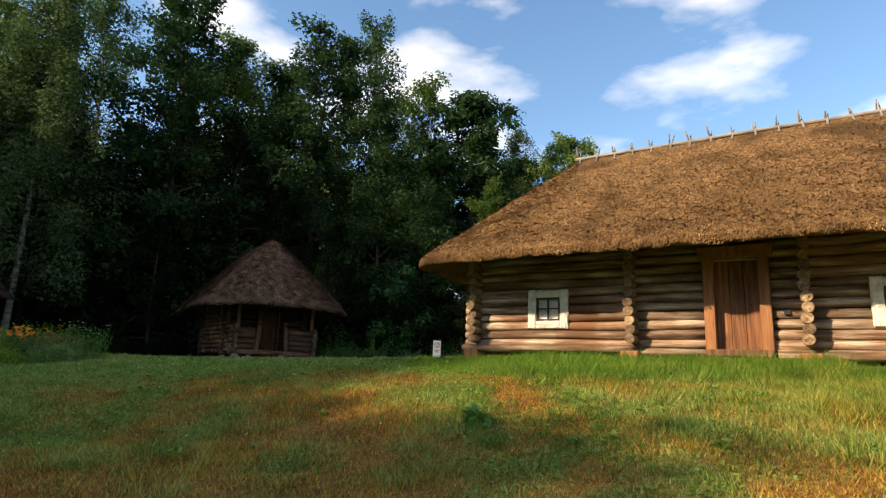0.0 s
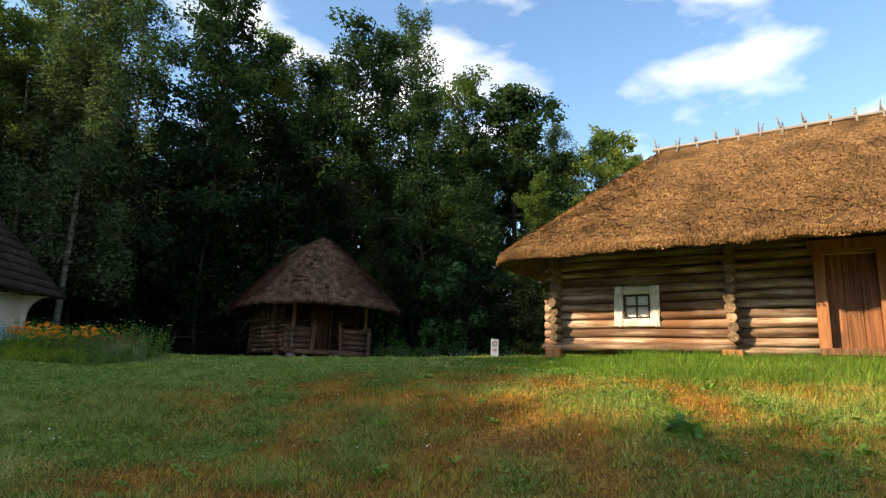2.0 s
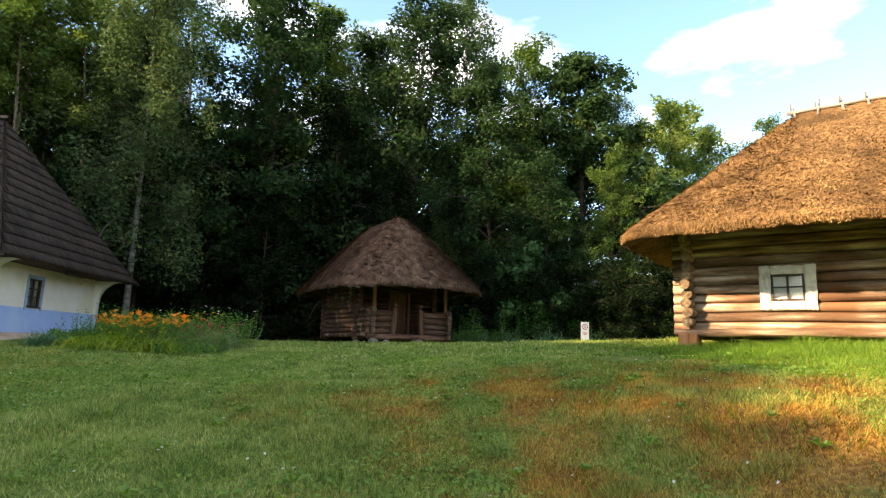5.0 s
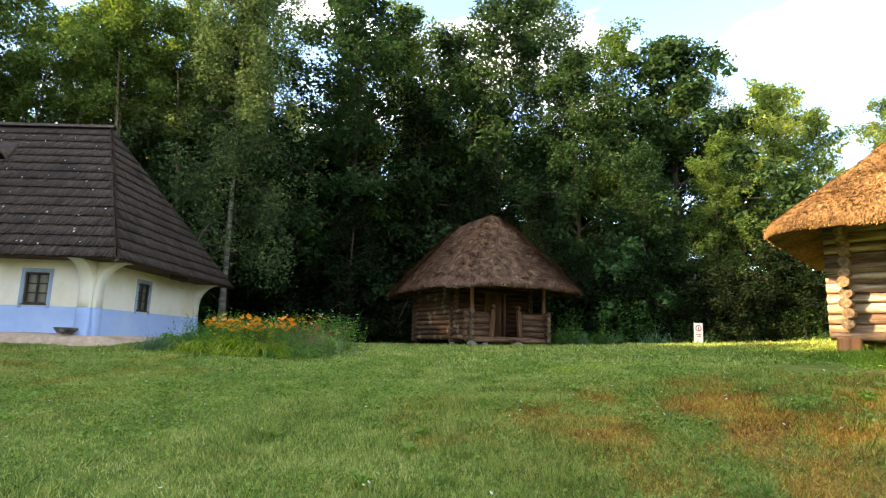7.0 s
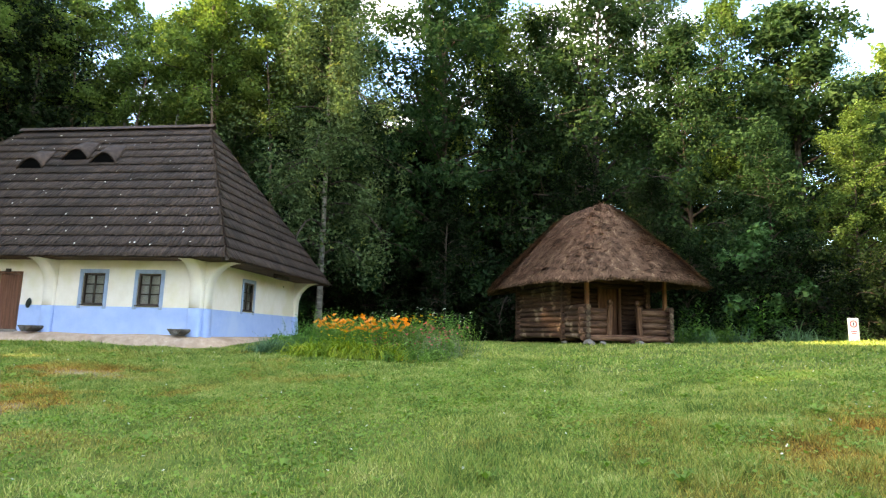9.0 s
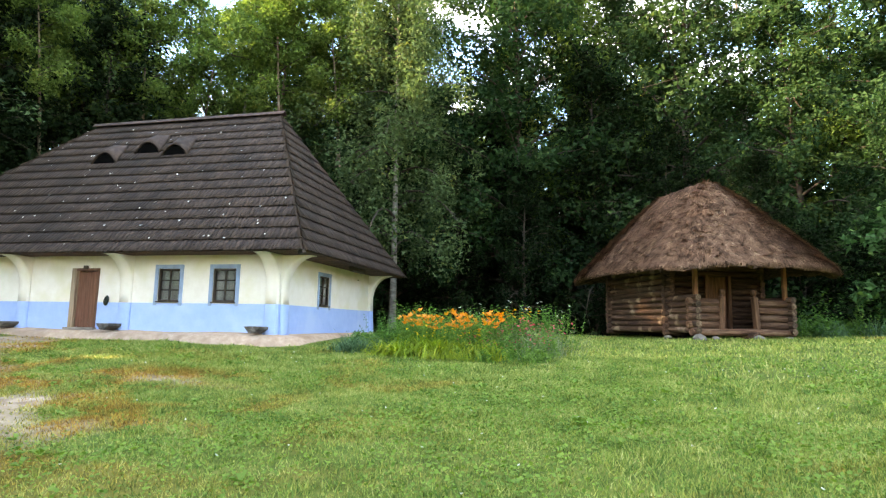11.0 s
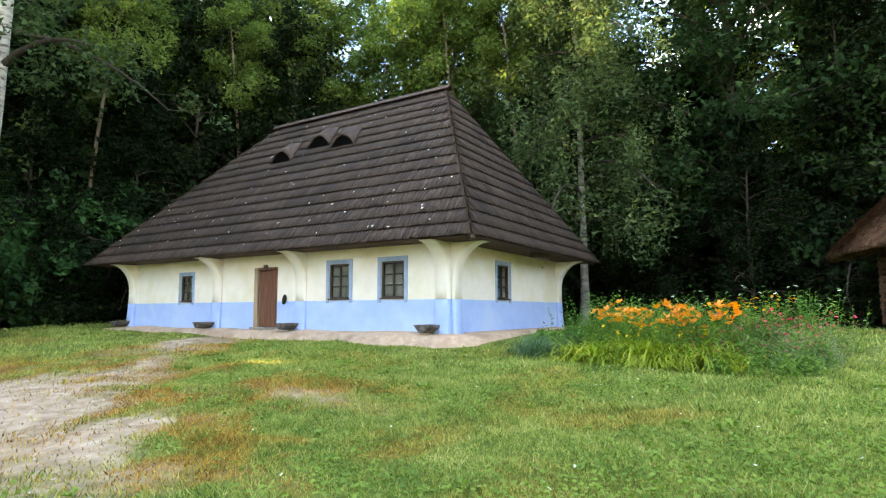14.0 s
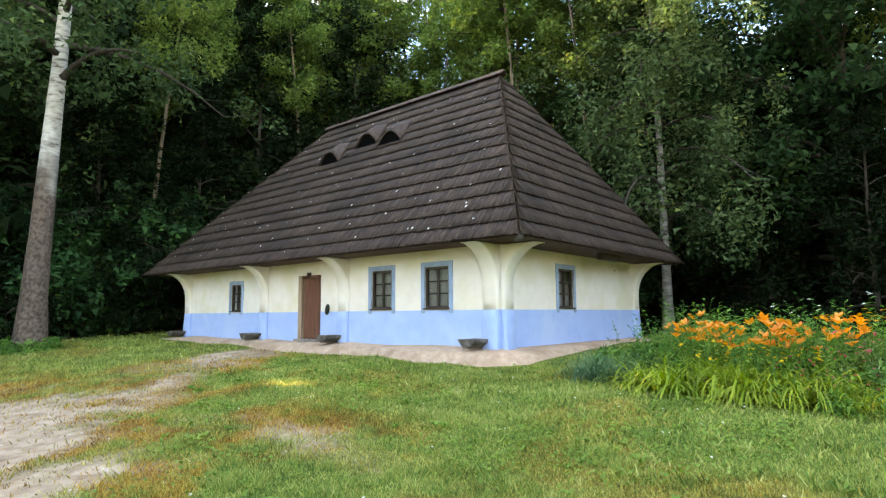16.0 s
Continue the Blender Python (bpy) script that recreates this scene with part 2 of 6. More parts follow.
SHINGLE_PIECE = surface("old split shingle at the eave", [(0.2, (0.0164, 0.0107, 0.0082)), (0.45, (0.0377, 0.0254, 0.0205)), (0.62, (0.064, 0.0443, 0.0353)), (0.85, (0.139, 0.0968, 0.0754))], (7, 7, 1.0), detail=10, rough=0.75, bump=0.6, per_piece=0.30)
THATCH = surface("thatch", [(0.3, (0.045, 0.025, 0.012)), (0.5, (0.17, 0.098, 0.045)), (0.72, (0.34, 0.21, 0.10))], (13, 13, 7), rough=0.95, spec=0.05, bump=1.0, bump_scale=3, stain=(0.075, 0.045, 0.022), stain_scale=1.1, stain_at=(0.46, 0.66))
STRAW = leafy("straw", (0.030, 0.015, 0.007), (0.255, 0.145, 0.062), rough=0.9, through=0.05, noise_scale=0.9, yellow=(0.46, 0.31, 0.135), gloss=0.1)
THATCH_OLD = surface("old brown thatch", [(0.3, (0.022, 0.012, 0.008)), (0.5, (0.11, 0.064, 0.044)), (0.72, (0.26, 0.165, 0.118))], (12, 12, 4), rough=0.95, spec=0.05, bump=1.0, bump_scale=3, stain=(0.05, 0.028, 0.020), stain_scale=1.6, stain_at=(0.48, 0.62))
STRAW_OLD = leafy("old straw", (0.030, 0.015, 0.010), (0.33, 0.195, 0.13), rough=0.9, through=0.05, noise_scale=3.5, yellow=(0.62, 0.43, 0.28), gloss=0.1)
STONE = surface("field stone", [(0.3, (0.12, 0.11, 0.10)), (0.6, (0.22, 0.21, 0.19)), (0.8, (0.32, 0.30, 0.28))], (6, 6, 6), rough=0.9, bump=0.6, per_piece=0.2)
STONE_PALE = surface("pale pebble", [(0.3, (0.36, 0.33, 0.30)), (0.8, (0.62, 0.60, 0.56))], (9, 9, 9), rough=0.9, bump=0.2)
BARK = surface("grey-brown bark", [(0.3, (0.018, 0.014, 0.011)), (0.55, (0.05, 0.040, 0.032)), (0.8, (0.10, 0.084, 0.068))], (9, 9, 1.6), rough=0.95, bump=0.9, bump_scale=2)
BIRCH = surface("grey birch bark", [(0.32, (0.04, 0.035, 0.03)), (0.42, (0.12, 0.11, 0.095)), (0.55, (0.22, 0.205, 0.18)), (0.8, (0.36, 0.34, 0.31))], (3, 3, 10), rough=0.8, bump=0.4, stain=(0.11, 0.10, 0.085), stain_scale=0.9, stain_at=(0.55, 0.64))
POPLAR = surface("pale poplar bark over a dark foot", [(0.33, (0.05, 0.045, 0.04)), (0.43, (0.30, 0.28, 0.25)), (0.55, (0.44, 0.42, 0.385)), (0.8, (0.58, 0.56, 0.52))], (2.0, 2.0, 8), rough=0.85, bump=0.6, stain=(0.10, 0.085, 0.07), stain_scale=0.6, stain_at=(0.56, 0.64))
# the rough dark cork of the old foot gives way to pale bark above
pn, pl = POPLAR.node_tree.nodes, POPLAR.node_tree.links
pco, psx, pno = pn.new("ShaderNodeTexCoord"), pn.new("ShaderNodeSeparateXYZ"), pn.new("ShaderNodeTexNoise")
pno.inputs["Scale"].default_value, pno.inputs["Detail"].default_value = 1.6, 6
pl.new(pco.outputs["Object"], psx.inputs["Vector"])
pl.new(pco.outputs["Object"], pno.inputs["Vector"])
pma = pn.new("ShaderNodeMath")
pma.operation, pma.inputs[1].default_value = "MULTIPLY_ADD", 4.0
pl.new(pno.outputs["Fac"], pma.inputs[0])
pl.new(psx.outputs["Z"], pma.inputs[2])
pmr = pn.new("ShaderNodeMapRange")
pmr.inputs["From Min"].default_value, pmr.inputs["From Max"].default_value = 7.2, 9.0
pl.new(pma.outputs[0], pmr.inputs["Value"])
pmx = pn.new("ShaderNodeMixRGB")
pfr = ramp(pn, [(0.35, (0.05, 0.036, 0.028)), (0.5, (0.095, 0.070, 0.056)), (0.65, (0.14, 0.108, 0.088))])
pfn = pn.new("ShaderNodeTexNoise")
pfn.inputs["Scale"].default_value, pfn.inputs["Detail"].default_value = 9.0, 8
pl.new(pco.outputs["Object"], pfn.inputs["Vector"])
pl.new(pfn.outputs["Fac"], pfr.inputs["Fac"])
pl.new(pfr.outputs["Color"], pmx.inputs["Color1"])
pbs = pn["Principled BSDF"]
pl.new(pbs.inputs["Base Color"].links[0].from_socket, pmx.inputs["Color2"])
pl.new(pmr.outputs["Result"], pmx.inputs["Fac"])
pl.new(pmx.outputs["Color"], pbs.inputs["Base Color"])
LOG_PORCH = surface("red-brown porch log", [(0.3, (0.026, 0.012, 0.008)), (0.48, (0.095, 0.045, 0.027)), (0.68, (0.23, 0.135, 0.088))], (1.2, 11, 11), rough=0.75, bump=0.7, per_piece=0.4)
POST_DARK = surface("dark red-brown post", [(0.3, (0.045, 0.020, 0.012)), (0.5, (0.12, 0.056, 0.032)), (0.72, (0.24, 0.13, 0.08))], (12, 12, 1.0), rough=0.7, bump=0.4, per_piece=0.2)
JAMB_WOOD = surface("pale weathered jamb", [(0.3, (0.15, 0.095, 0.065)), (0.5, (0.32, 0.225, 0.155)), (0.72, (0.48, 0.37, 0.27))], (14, 14, 1.0), rough=0.75, bump=0.5)
TRUNK_BARK = surface("brown trunk bark", [(0.3, (0.07, 0.05, 0.036)), (0.5, (0.16, 0.12, 0.085)), (0.7, (0.27, 0.21, 0.155))], (8, 8, 1.6), rough=0.9, bump=0.8, bump_scale=2)
END_DARK = surface("dark log end", [(0.32, (0.03, 0.018, 0.012)), (0.5, (0.09, 0.058, 0.038)), (0.7, (0.26, 0.19, 0.13))], (11, 11, 11), rough=0.85, bump=0.5, per_piece=0.5)
WHITE = surface("white board", [(0.3, (0.82, 0.82, 0.80)), (0.8, (0.88, 0.88, 0.86))], (6, 6, 6), rough=0.5, bump=0.05)
RED = surface("red print", [(0.3, (0.55, 0.04, 0.05)), (0.8, (0.62, 0.06, 0.07))], (6, 6, 6), rough=0.5, bump=0)
BLACK = surface("black print", [(0.3, (0.02, 0.02, 0.02)), (0.8, (0.04, 0.04, 0.04))], (6, 6, 6), rough=0.5, bump=0)
IRON = surface("dark iron", [(0.3, (0.015, 0.02, 0.018)), (0.8, (0.04, 0.05, 0.045))], (9, 9, 9), rough=0.5, bump=0.2, metal=0.6)
# Almost no albedo: the darkness of the vent holes as a colour.
HOLE_SHADE = surface("painted hole shade", [(0.3, (0.002, 0.002, 0.002)), (0.8, (0.004, 0.004, 0.004))], (6, 6, 6), rough=1.0, spec=0.0, bump=0)
CURTAIN = surface("white curtain", [(0.3, (0.74, 0.74, 0.71)), (0.8, (0.86, 0.86, 0.83))], (18, 3, 2), rough=0.95, bump=0.4)
# Near-black colour stands in for the shade inside the rooms.
ROOM_SHADE = surface("painted room shade", [(0.3, (0.03, 0.025, 0.02)), (0.8, (0.06, 0.05, 0.04))], (3, 3, 3), rough=0.9, bump=0)
PETAL_BIT = surface("fallen petal", [(0.3, (0.68, 0.66, 0.60)), (0.8, (0.82, 0.80, 0.76))], (3, 3, 3), rough=0.8, bump=0)
GLASS, _n, _l, _b = mat_new("window glass", 0.06, 0.5)
_b.inputs["Transmission Weight"].default_value, _b.inputs["IOR"].default_value = 1.0, 1.45
_b.inputs["Base Color"].default_value = (0.92, 0.95, 0.95, 1)
# These two near-black greens carry the shade under the canopy in their colour.
LEAF_SHADED = leafy("tree leaves darkened for shade", (0.00328, 0.00842, 0.00374), (0.0112, 0.0243, 0.00889), through=0.25, yellow=(0.0234, 0.0398, 0.0117), rough=0.75, gloss=0.05, vary=1.0)
LEAF_BUSH_SHADED = leafy("bush leaves darkened for shade", (0.00234, 0.00624, 0.00273), (0.00819, 0.0195, 0.00663), through=0.3, noise_scale=0.9, yellow=(0.0273, 0.0468, 0.0117), rough=0.75, gloss=0.05, vary=1.0)
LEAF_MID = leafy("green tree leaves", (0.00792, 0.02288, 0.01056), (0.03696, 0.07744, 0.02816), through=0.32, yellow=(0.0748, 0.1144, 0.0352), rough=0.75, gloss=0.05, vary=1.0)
LEAF_SHRUB = leafy("large shrub leaves", (0.012, 0.045, 0.017), (0.045, 0.125, 0.042), through=0.35, noise_scale=0.8, yellow=(0.09, 0.19, 0.05), rough=0.6, gloss=0.1, vary=0.8)
# Light green raised further, so that the leaf colour itself holds sunlight.
LEAF_SUNLIT = leafy("tree leaves paled for sunlight", (0.044, 0.084, 0.024), (0.16, 0.232, 0.0656), through=0.45, yellow=(0.272, 0.304, 0.088), rough=0.75, gloss=0.05, vary=1.0)
LEAF_BIRCH = leafy("birch leaves", (0.02028, 0.04836, 0.02028), (0.078, 0.1287, 0.05304), through=0.38, yellow=(0.1482, 0.1794, 0.0546), rough=0.7, gloss=0.12, vary=0.7)
LILY_LEAF = leafy("daylily leaves", (0.10, 0.19, 0.03), (0.36, 0.46, 0.06), through=0.4, noise_scale=2.5, yellow=(0.75, 0.58, 0.10), vary=0.6)
HERB_LEAF = leafy("herb leaves", (0.035, 0.11, 0.03), (0.15, 0.30, 0.065), through=0.38, noise_scale=2.5, vary=1.0, gloss=0.15)
GREY_LEAF = leafy("grey-green stems", (0.11, 0.17, 0.08), (0.27, 0.34, 0.19), through=0.25, noise_scale=1.5)
ORANGE = leafy("orange petals", (0.68, 0.20, 0.035), (0.84, 0.38, 0.09), through=0.4, noise_scale=3)
YELLOW = leafy("yellow petals", (0.70, 0.42, 0.02), (0.85, 0.62, 0.05), through=0.4, noise_scale=3)
GOLD = leafy("golden petals", (0.75, 0.28, 0.02), (0.88, 0.45, 0.04), through=0.4, noise_scale=3)
IRIS_LEAF = leafy("blue-green blades", (0.035, 0.10, 0.05), (0.12, 0.24, 0.11), through=0.3, noise_scale=2.0, vary=0.6)
PINK = leafy("pink petals", (0.50, 0.04, 0.10), (0.72, 0.14, 0.22), through=0.4, noise_scale=3)
CLOVER_WHITE = leafy("clover blossom", (0.60, 0.60, 0.54), (0.80, 0.80, 0.76), through=0.3, noise_scale=3)

# ---- the ground: a bank that rises to the barn, and a wooded slope behind ----
def smooth(a, b, v):
    t = np.clip((v - a) / (b - a), 0, 1)
    return t * t * (3 - 2 * t)


def grain(x, y, scale, octaves=4, seed=0):
    """Lattice noise from 0 to 1 over the plan, finer octave by octave."""
    total, amp, norm = np.zeros(np.shape(x)), 1.0, 0.0
    for o in range(octaves):
        u, v = np.asarray(x) * scale * 2 ** o + 17.3 * seed + 5.1 * o, np.asarray(y) * scale * 2 ** o - 9.7 * seed + 3.3 * o
        i, j = np.floor(u), np.floor(v)
        a, b = u - i, v - j
        a, b = a * a * (3 - 2 * a), b * b * (3 - 2 * b)

        def at(p, q):
            w = np.sin(p * 127.1 + q * 311.7 + seed * 7.7) * 43758.5453
            return w - np.floor(w)
        total += amp * ((at(i, j) * (1 - a) + at(i + 1, j) * a) * (1 - b) + (at(i, j + 1) * (1 - a) + at(i + 1, j + 1) * a) * b)
        norm, amp = norm + amp, amp * 0.55
    return total / norm


def height(x, y):
    x, y = np.asarray(x, float), np.asarray(y, float)
    u, v = np.clip(x, -36, 13), np.clip(y, -6, 29)
    z = -1.374 + 0.0478 * u + 0.1694 * v + 0.00125 * u * u - 0.00031 * u * v - 0.0033 * v * v
    z = z + 0.222 * np.exp(-((u - 1.5) ** 2 / 40 + (v - 11) ** 2 / 18)) - 0.216 * np.exp(-((u + 10) ** 2 / 60 + (v - 17) ** 2 / 40))
    z = z - 0.30 * np.exp(-((u + 2.6) ** 2 / 4 + (v - 7.6) ** 2 / 1.8)) + 0.16 * np.exp(-((u - 0.5) ** 2 / 9 + (v - 8.6) ** 2 / 2.5))
    z = z + 0.05 * np.sin(u * 0.9 + 1.3) * np.sin(v * 0.8) * 0.6 + 0.02 * np.sin(u * 2.3) * np.sin(v * 2.1 + 0.5)
    back = np.maximum(y - 35 - 0.06 * np.abs(x + 5), 0)
    west = np.maximum(-39 - x, 0)
    rise = 11 * (1 - np.exp(-(back * 0.42 + west * 0.35) / 11)) * np.clip(1.0, 0, 1)
    far = smooth(90, 300, np.hypot(x + 10, y - 15))
    return (z + rise) * (1 - far) + 6.0 * far


def yard_field(x, y):
    """How far inside the trodden ground a place lies: the yard, the lane to the door and two worn spots."""
    yard = 0.95 - np.hypot((x + 19.8) / 6.4, (y - 10.7) / 3.0)
    t = np.clip((x + 26.0) / 6.0, 0, 1)
    lane = 0.55 - 0.5 * np.abs(y - (16.6 - 4.6 * t)) / 2.0 - np.maximum(-26 - x, 0) - np.maximum(x + 20, 0)
    thin = 0.48 - np.hypot((x + 16.2) / 3.0, (y - 13.3) / 1.6)
    thin2 = 0.32 - np.hypot((x + 14.6) / 2.4, (y - 10.6) / 1.0)
    return np.maximum(np.maximum(yard, lane), np.maximum(thin, thin2))


def dirt_mask(x, y):
    """Bare trodden earth: the yard path to the house door."""
    n = 2.6 * (grain(x, y, 0.9, 5, 3) - 0.5)
    m = yard_field(x, y)
    return np.clip(m * 1.6 + n * 0.75, 0, 1) * smooth(-0.30, -0.05, m)


def dry_mask(x, y):
    """Reddish, sun-dried turf along the bank."""
    edge = -4.8 + 0.10 * (y - 9) + 2.4 * (grain(x, y, 0.35, 2, 8) - 0.5)
    bank = smooth(edge - 1.3, edge + 1.3, x) * (1 - smooth(11.0, 14.5, y - 0.25 * x)) * smooth(-4, 2, y)
    rim = 1 - 0.75 * smooth(0.5, 4.0, x) * smooth(7.5, 10.0, y)
    n = grain(x, y, 1.3, 5, 5)
    stray = 0.35 * smooth(0.60, 0.74, grain(x, y, 0.5, 4, 6))
    worn = smooth(-0.75, 0.15, yard_field(x, y)) * smooth(0.40, 0.60, grain(x, y, 1.3, 4, 7)) * 0.65
    return np.clip(np.maximum(np.maximum(bank, 0) * rim * (0.20 + 2.8 * (n - 0.34)), np.maximum(stray, worn)), 0, 1)


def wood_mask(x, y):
    """The littered floor of the wood, where the soil colour also holds shade."""
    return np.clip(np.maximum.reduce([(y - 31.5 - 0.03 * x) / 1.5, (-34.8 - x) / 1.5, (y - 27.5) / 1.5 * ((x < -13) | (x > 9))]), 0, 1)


def axis_lines(lo, hi, step, far):
    core = np.arange(lo, hi + 1e-6, step)
    grow = np.cumsum(step * 1.22 ** np.arange(1, 60))
    grow = grow[grow < far]
    return np.concatenate([lo - grow[::-1], core, hi + grow])


gx, gy = axis_lines(-36, 14, 0.25, 900), axis_lines(-4, 33, 0.25, 900)
GX, GY = np.meshgrid(gx, gy)
GZ = height(GX, GY)
idx = np.arange(GX.size).reshape(GX.shape)
quads = np.stack([idx[:-1, :-1], idx[:-1, 1:], idx[1:, 1:], idx[1:, :-1]], -1).reshape(-1, 4)

GROUND, gn, gl, gb = mat_new("meadow soil", 0.95, 0.1)
gco, gno, gno2 = gn.new("ShaderNodeTexCoord"), gn.new("ShaderNodeTexNoise"), gn.new("ShaderNodeTexNoise")
gno.inputs["Scale"].default_value, gno.inputs["Detail"].default_value, gno.inputs["Roughness"].default_value = 3.0, 10, 0.7
gno2.inputs["Scale"].default_value, gno2.inputs["Detail"].default_value = 16.0, 10
gl.new(gco.outputs["Object"], gno.inputs["Vector"])
gl.new(gco.outputs["Object"], gno2.inputs["Vector"])
turf = ramp(gn, [(0.3, (0.035, 0.066, 0.014)), (0.5, (0.105, 0.145, 0.030)), (0.7, (0.22, 0.21, 0.06))])
dirt = ramp(gn, [(0.30, (0.19, 0.135, 0.09)), (0.5, (0.34, 0.262, 0.188)), (0.70, (0.50, 0.41, 0.315))])
dry = ramp(gn, [(0.3, (0.085, 0.042, 0.014)), (0.5, (0.21, 0.105, 0.030)), (0.7, (0.36, 0.21, 0.055))])
# Litter tones, kept darker to stand for shade between the trees too.
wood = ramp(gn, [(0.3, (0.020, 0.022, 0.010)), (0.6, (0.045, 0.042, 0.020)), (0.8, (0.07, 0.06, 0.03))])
gl.new(gno.outputs["Fac"], turf.inputs["Fac"])
gl.new(gno.outputs["Fac"], dirt.inputs["Fac"])
gl.new(gno2.outputs["Fac"], dry.inputs["Fac"])
gl.new(gno2.outputs["Fac"], wood.inputs["Fac"])
gcol = turf.outputs["Color"]
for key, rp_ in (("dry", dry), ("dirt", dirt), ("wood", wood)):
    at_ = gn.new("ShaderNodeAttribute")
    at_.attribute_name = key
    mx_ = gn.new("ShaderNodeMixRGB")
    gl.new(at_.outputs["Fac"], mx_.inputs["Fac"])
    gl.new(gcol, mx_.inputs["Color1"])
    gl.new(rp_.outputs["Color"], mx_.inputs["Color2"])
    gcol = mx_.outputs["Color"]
gl.new(gcol, gb.inputs["Base Color"])
gbump = gn.new("ShaderNodeBump")
gbump.inputs["Strength"].default_value, gbump.inputs["Distance"].default_value = 0.35, 0.012
gl.new(gno2.outputs["Fac"], gbump.inputs["Height"])
gl.new(gbump.outputs["Normal"], gb.inputs["Normal"])

gme = mesh_np("ground", np.stack([GX, GY, GZ], -1).reshape(-1, 3), quads, GROUND, True)
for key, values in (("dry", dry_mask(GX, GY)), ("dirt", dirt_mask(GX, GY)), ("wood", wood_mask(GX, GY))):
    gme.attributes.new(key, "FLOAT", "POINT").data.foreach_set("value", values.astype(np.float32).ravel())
tagged(new("ground", gme), "grassy bank with dried red-brown turf and trodden earth", "ground", kind="structure")


def on_ground(x, y):
    return float(height(x, y))

# ---- roofs ----
def rounded_rectangle(x0, x1, y0, y1, r, step):
    pts = []
    for (cx, cy, a0) in ((x1 - r, y1 - r, 0), (x0 + r, y1 - r, 90), (x0 + r, y0 + r, 180), (x1 - r, y0 + r, 270)):
        for a in np.linspace(a0, a0 + 90, 9):
            pts.append((cx + r * math.cos(radians(a)), cy + r * math.sin(radians(a))))
    out = []
    for (ax, ay), (bx, by) in zip(pts, pts[1:] + pts[:1]):
        n = max(1, int(math.hypot(bx - ax, by - ay) / step))
        for i in range(n):
            out.append((ax + (bx - ax) * i / n, ay + (by - ay) * i / n))
    return np.array(out)


def thatched_roof(parent, foot, ridge, z_eave, z_ridge, thick, r, straws, mat, straw_mat, sag, seed, wall_in=0.9, ragged=0.05, corner=0.0, crest=0.0, strand=1.0):
    """A hipped thatch with rounded corners, thick shaggy eave, and loose straws over it."""
    rng = np.random.default_rng(seed)
    x0, x1, y0, y1 = foot
    xa, xb, ya, yb = ridge
    P = rounded_rectangle(x0, x1, y0, y1, r, 0.16)
    N = len(P)
    R = np.stack([np.clip(P[:, 0], xa, xb), np.clip(P[:, 1], ya, yb)], -1)
    inward = R - P
    inward /= np.linalg.norm(inward, axis=1)[:, None]

    def bump3(p, s):
        return np.array([noise.noise(Vector(q) * s) for q in p])

    mid, half = np.array(((x0 + x1) / 2, (y0 + y1) / 2)), np.array(((x1 - x0) / 2, (y1 - y0) / 2))
    droop = corner * np.min(np.abs(P - mid) / half, axis=1) ** 3
    rings, M = [], 34
    under = [(wall_in, -0.02), (0.30, -0.02), (0.04, 0.0)]
    for d, dz in under:
        q = P + inward * d
        rings.append(np.column_stack([q, z_eave + dz + d * 0.35 - droop * max(0, 1 - d)]))
    edge_noise = bump3(np.column_stack([P, np.zeros(N)]), 2.2) * ragged + rng.uniform(-ragged, ragged, N) * 0.35
    rings[-1][:, 2] += edge_noise
    edge_noise = edge_noise - droop
    rings.append(np.column_stack([P - inward * 0.03, z_eave + thick * 0.45 + edge_noise * 0.6 - 0.4 * droop]))
    for k in range(M + 1):
        t = k / M
        q = P * (1 - t) + R * t
        z = z_eave + thick + (z_ridge - z_eave - thick) * t + sag * math.sin(math.pi * t)
        z = z_ridge - math.hypot(z_ridge - z, crest) if crest else z
        ring = np.column_stack([q, z - droop * (1 - t) ** 2])
        b = bump3(ring, 0.8) * 0.07 + bump3(ring, 2.7) * 0.05 + bump3(ring, 6.5) * 0.045 + rng.normal(0, 0.02, N)
        if k == 0:
            b = b * 0.4 - 0.03
        ring[:, 2] += b * (1 - 0.6 * t)
        rings.append(ring)
    V = np.concatenate(rings)
    K = len(rings)
    ids = np.arange(K * N).reshape(K, N)
    nxt = np.roll(ids, -1, axis=1)
    F = np.stack([ids[:-1], nxt[:-1], nxt[1:], ids[1:]], -1).reshape(-1, 4)
    me = mesh_np("thatch", V, F, mat, True)
    roof = part("roof", me, mat, parent)

    top = V.reshape(K, N, 3)[len(under) + 1:]
    ring_len = np.linalg.norm(np.roll(P, -1, axis=0) - P, axis=1)
    ring_p = ring_len / ring_len.sum()
    per = rng.choice(N, straws, p=ring_p)
    t = 1 - np.sqrt(rng.uniform(0, 1, straws))
    t = np.clip(t * 0.995, 0, 0.995)
    kf = t * M
    k0 = kf.astype(int)
    fr = (kf - k0)[:, None]
    w = rng.uniform(0, 1, straws)[:, None]
    n2 = (per + 1) % N
    low = top[k0, per] * (1 - w) + top[k0, n2] * w
    high = top[np.minimum(k0 + 1, M), per] * (1 - w) + top[np.minimum(k0 + 1, M), n2] * w
    base = low * (1 - fr) + high * fr
    down = low - high
    down /= np.linalg.norm(down, axis=1)[:, None] + 1e-9
    along = np.column_stack([-down[:, 1], down[:, 0], np.zeros(straws)])
    along /= np.linalg.norm(along, axis=1)[:, None] + 1e-9
    nor = np.cross(along, down)
    nor *= np.sign(nor[:, 2])[:, None] + 1e-9
    length = rng.uniform(0.035, 0.13, straws)[:, None] * strand
    wide = rng.uniform(0.006, 0.020, straws)[:, None] * (0.6 + 0.4 * strand)
